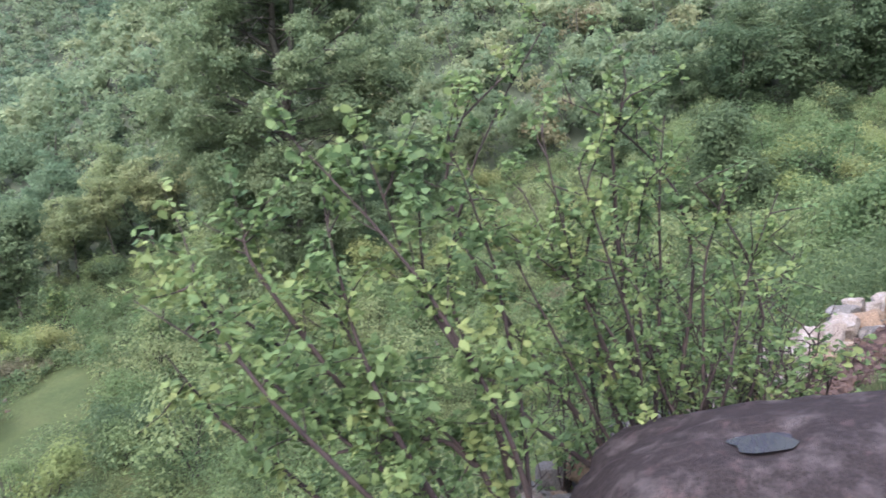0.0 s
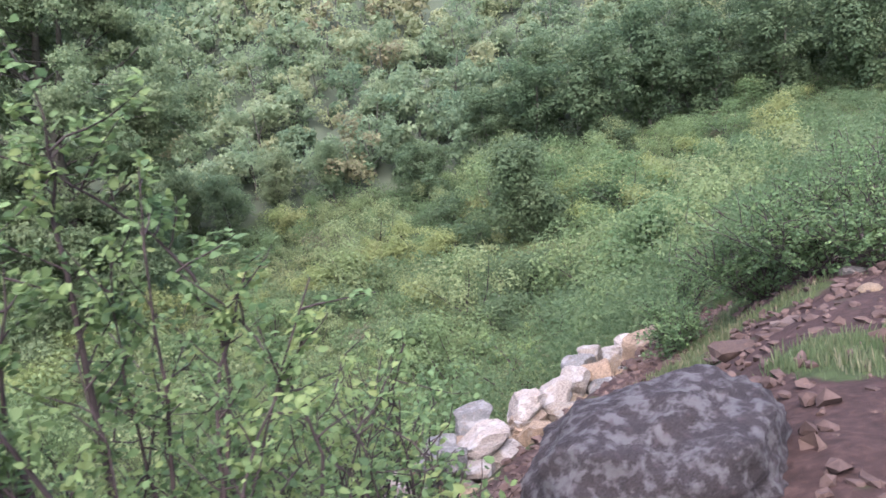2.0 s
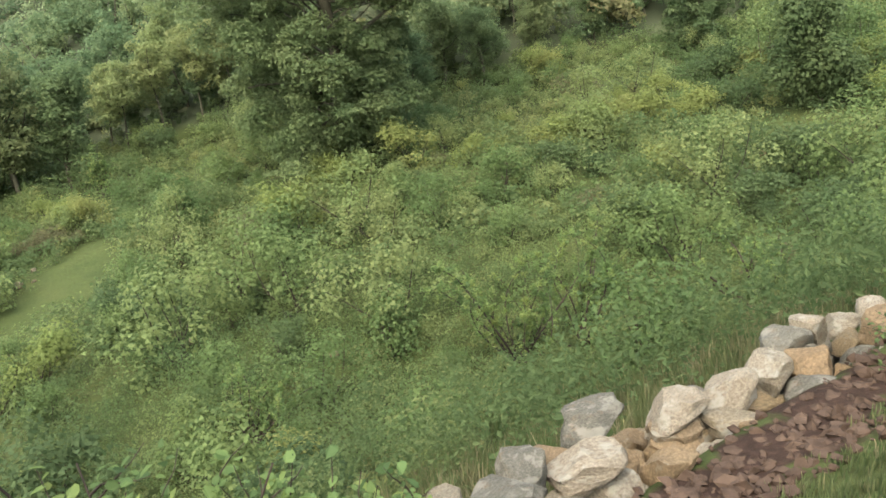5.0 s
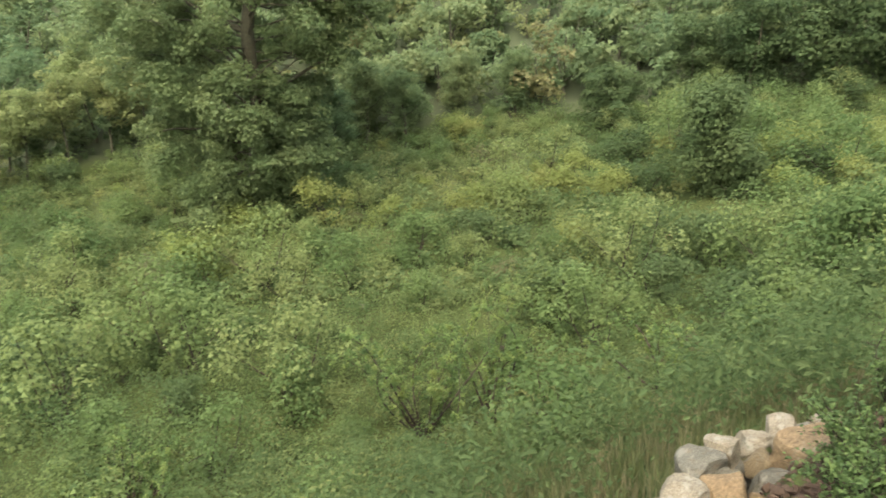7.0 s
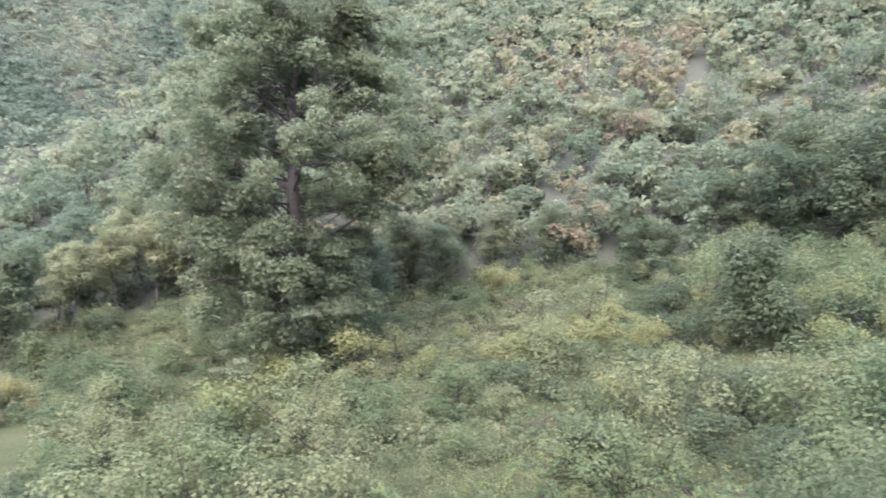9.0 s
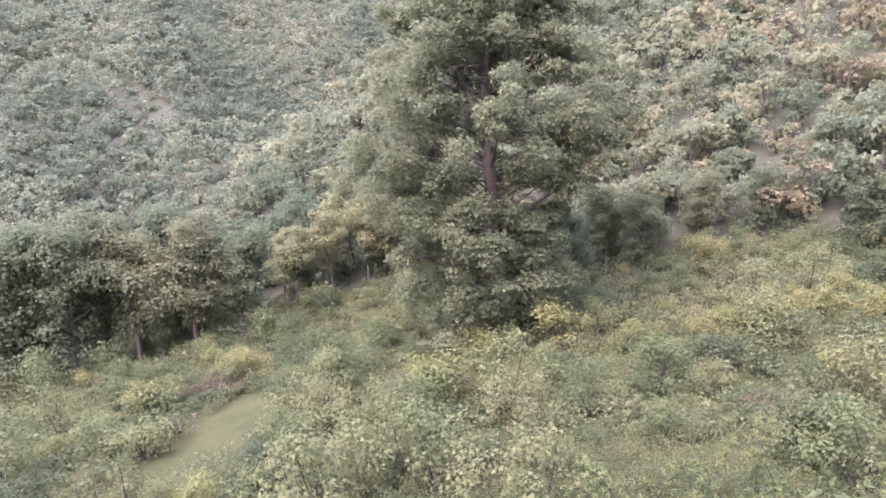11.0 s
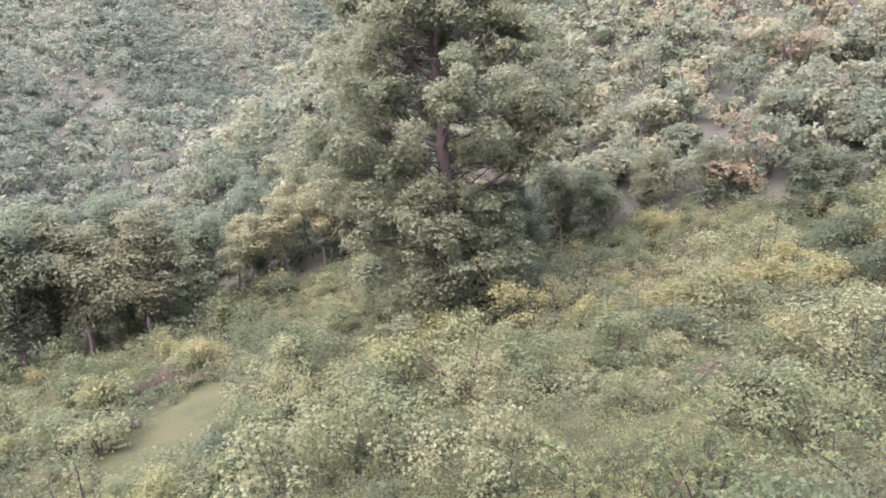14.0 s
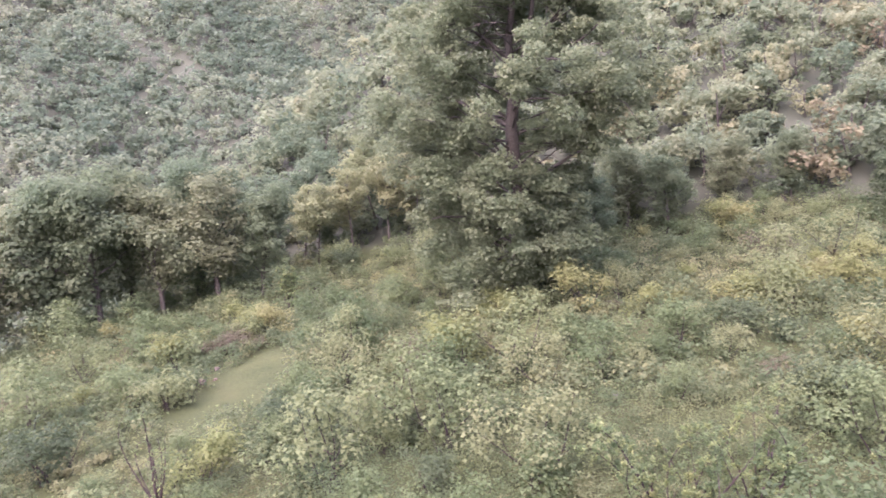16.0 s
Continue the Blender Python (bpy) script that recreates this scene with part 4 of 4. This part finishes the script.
grass("tall_grass", "tall half-dry grass below the stone wall", -2, 15, -7, -1.0, 850, 0.75, 71, 0.62)
grass("verge_grass", "short green grass on the verge between wall and path", -6, 10, 0.5, 3.6, 1500, 0.12, 72, 0.45, avoid=0.42, width=0.006)
grass("slope_grass", "long green grass on the hillside", -14, 22, -16, -6, 500, 0.7, 73, 0.35, width=0.016)


# ---- bushes beside the path ----
def bush(name, label, base, tips, leaf, per_twig, seed, twigs=9, girth=0.022, tender=1.0):
    """A bush whose crooked stems run from one foot to each tip, with twigs and broad leaves."""
    rng = np.random.default_rng(seed)
    base = np.asarray(base, float)
    foot = Matrix.Translation(base)
    thing = new(name)
    thing.matrix_basis = foot
    places, facing, tone, twig_wood = [], [], [], []
    for tip in tips:
        via = np.vstack([base, np.atleast_2d(np.asarray(tip, float))]) - base
        tip = via[-1]
        t = np.linspace(0, 1, 11)[:, None]
        bow = rng.normal(size=3) * np.linalg.norm(tip) * 0.13
        if len(via) > 2:
            run = np.r_[0, np.cumsum(np.linalg.norm(np.diff(via, axis=0), axis=1))]
            line = np.stack([np.interp(t[:, 0] * run[-1], run, via[:, i]) for i in range(3)], 1)
            line[1:-1] = line[1:-1] * 0.6 + (line[:-2] + line[2:]) * 0.2
        else:
            line = tip * t + bow * np.sin(np.pi * t) + np.array((0, 0, 0.16 * np.linalg.norm(tip))) * (t - t ** 2) + rng.normal(size=(11, 3)) * 0.014 * t
        part("stem", mesh_of("stem", *tube(line, np.linspace(girth * rng.uniform(0.7, 1.2), 0.004, 11), 6), TWIG, flat=False), thing)
        for k in range(twigs):
            f = 0.3 + 0.7 * (k + rng.random()) / twigs
            start = np.array([np.interp(f, t[:, 0], line[:, i]) for i in range(3)])
            way = unit(unit(tip) * 0.7 + rng.normal(size=3) * 0.7)
            tl, trr = limb(start, way, rng.uniform(0.18, 0.5), 0.006, rng, 0.35, 5, 0.3, 0.2)
            twig_wood.append(tube(tl, trr, 4))
            m = int(per_twig * rng.uniform(0.6, 1.3))
            g = rng.uniform(0.2, 1.0, m)
            p = np.stack([np.interp(g, np.linspace(0, 1, 6), tl[:, i]) for i in range(3)], 1) + rng.normal(size=(m, 3)) * leaf * 0.55
            places.append(p), facing.append(rng.normal(size=(m, 3)) * 0.45 + (0, 0, 0.8))
            tone.append(np.clip(rng.uniform(0.1, 0.9) * tender + rng.normal(size=m) * 0.12, 0, 1))
    tagged(part("twig", mesh_of("twig", *gather(twig_wood), TWIG, flat=False), thing), kind="stuff")
    p = np.concatenate(places)
    v, f = broad_leaves(p, np.concatenate(facing), leaf * rng.uniform(0.5, 1.25, len(p)), rng)
    part("leaves", mesh_of("leaves", v, f, FRESH, tint=np.repeat(np.concatenate(tone), 6)), thing)["kind"] = "stuff"
    return tagged(thing, label, "bush")


bush("bush", "open bush with a leaning dark stem and broad fresh leaves", (0.05, 4.55, -1.6), [[(0.0, 4.45, -0.7), (-0.05, 4.35, 0.0), (-0.38, 4.45, 0.48), (-0.45, 4.4, 0.95), (-0.56, 4.4, 1.45)], [(0.0, 4.45, -0.7), (-0.05, 4.35, 0.0), (-0.37, 4.45, 0.5), (-0.32, 4.42, 0.85), (-0.28, 4.4, 1.2)], (-1.0, 4.35, 1.6), (-0.83, 4.5, 1.2), (-0.1, 4.5, 1.35), (-1.3, 4.6, 1.0)], 0.064, 38, 81, 14, 0.03)
bush("bush", "low bush with a sideways limb and broad green leaves", (0.0, 4.35, -1.55), [[(-0.08, 4.4, -0.58), (-0.38, 4.45, -0.22), (-0.64, 4.4, -0.24), (-1.08, 4.4, -0.36), (-1.31, 4.4, 0.05)], [(-0.08, 4.4, -0.58), (-0.38, 4.45, -0.22), (-0.55, 4.4, 0.0), (-0.9, 4.4, 0.2)], (-1.57, 4.4, 0.95), (-1.86, 4.3, 0.75), (-1.75, 4.5, 0.5), (-1.32, 4.3, 0.25), (-0.7, 4.2, 0.2), (-1.0, 4.6, 0.6), (-2.0, 4.8, 0.3)], 0.064, 36, 82, 13, 0.026)
bush("bush", "tall many-stemmed bush with small yellow-green leaves", (0.98, 5.3, -1.35), [[(0.85, 5.1, -0.45), (0.62, 4.85, 0.2), (0.52, 4.8, 0.65), (0.45, 4.8, 1.35)], [(0.93, 5.0, -0.1), (0.72, 4.75, 0.68), (0.62, 4.7, 1.1)], (0.61, 5.3, 2.0), (0.69, 5.4, 1.5), (1.06, 5.2, 1.55), (0.36, 5.3, 1.75), (0.3, 5.5, 1.1), (1.34, 5.4, 1.3), (0.2, 5.2, 0.7), (0.85, 5.1, 1.0), (0.0, 5.3, 1.2)], 0.056, 36, 83, 13, 0.022)
bush("bush", "forked bush with thin grey stems and small leaves", (1.42, 5.35, -1.3), [(1.97, 5.2, 0.75), (1.45, 5.2, 0.85), (1.2, 5.3, 0.95), (0.96, 5.3, 0.62), (1.72, 5.4, 0.8), (1.95, 5.5, 0.45)], 0.05, 28, 84, 12, 0.014)


def stem_thicket():
    """Upright thin-stemmed saplings between the rocks and the wall."""
    rng = np.random.default_rng(85)
    made = 0
    for x, y, tall in ((1.6, 5.9, 1.9), (1.9, 6.2, 1.75), (2.33, 6.1, 1.7), (1.25, 6.3, 2.2), (0.9, 6.0, 2.1), (1.55, 6.7, 1.7), (2.05, 6.8, 1.45), (0.6, 6.5, 2.2), (1.0, 7.1, 1.9), (2.45, 6.6, 1.1), (0.2, 6.2, 2.3), (1.75, 5.55, 1.35), (2.2, 5.6, 1.0), (-0.4, 6.6, 2.2), (1.4, 7.6, 1.6), (2.2, 7.4, 1.0)):
        z = float(height(x, y)) - 0.05
        tips = [(x + rng.normal() * 0.22, y + rng.normal() * 0.22, z + tall * rng.uniform(0.6, 1.05)) for _ in range(5)]
        bush("sapling", "upright thin-stemmed sapling with sparse green leaves", (x, y, z), tips, 0.06, 13, 90 + made, 8, 0.011)["group"] = "saplings by the wall"
        made += 1


stem_thicket()
for x, y, z, tall in ((8.2, 10.0, 0, 1.1), (7.9, 9.6, 0, 1.0), (7.9, 10.5, 0, 0.8), (7.7, 9.1, 0, 0.7), (7.9, 8.5, 0, 0.5), (7.2, 11.6, 0, 0.5), (6.75, 10.7, 0, 0.35), (8.3, 10.8, 0, 0.7), (9.0, 11.5, 0, 0.8), (9.5, 13.2, 0, 1.0), (10.6, 12.6, 0, 1.1), (11.6, 14.0, 0, 1.2), (8.5, 13.6, 0, 0.8), (12.6, 13.4, 0, 1.2), (8.2, 8.9, 0, 0.9), (9.0, 9.5, 0, 1.2), (9.8, 10.4, 0, 1.3), (8.9, 8.2, 0, 0.7), (10.5, 9.6, 0, 1.4), (7.9, 10.7, 0, 0.8), (9.7, 8.3, 0, 1.0), (11.5, 10.6, 0, 1.5), (11.2, 8.6, 0, 1.3)):
    z = float(height(x, y)) - 0.03
    g = np.random.default_rng(int(x * 100))
    bush("low_bush", "low leafy green bush at the edge of the path", (x, y, z), [(x + g.normal() * tall * 0.5, y + g.normal() * tall * 0.5, z + tall * g.uniform(0.6, 1.1)) for _ in range(11)], 0.05, 24, int(x * 77), 9, 0.008, 0.35)


# ---- shrubs and saplings on the slope below ----
def slope_shrub(x, y, tall, wide, seed, label, leaf=0.08, n=10, per=11):
    g = np.random.default_rng(seed)
    z = float(height(x, y)) - 0.1
    tips = [(x + g.normal() * wide * 0.42, y + g.normal() * wide * 0.42, z + tall * g.uniform(0.55, 1.0)) for _ in range(n)]
    return bush("slope_bush", label, (x, y, z), tips, leaf, per, seed, 16, 0.045)


slope_shrub(1.9, 30.3, 4.6, 3.4, 101, "multi-stemmed shrub with a bright yellow-green crown", 0.085, 18, 46)
slope_shrub(4.3, 30.2, 4.8, 2.6, 102, "slender multi-stemmed shrub with green leaves", 0.085, 14, 40)
slope_shrub(-21.3, 31.8, 5.6, 2.4, 103, "thin bare-branched sapling with sparse pale leaves", 0.09, 9, 8)
slope_shrub(-7.5, 27.0, 3.2, 3.2, 104, "broad green bush on the slope", 0.085, 14, 30)
slope_shrub(9.5, 26.5, 2.6, 3.0, 105, "broad green bush on the slope", 0.085, 14, 30)
slope_shrub(-35.4, 66.0, 5.5, 1.4, 106, "slender upright grey-green sapling", 0.2, 10, 12)
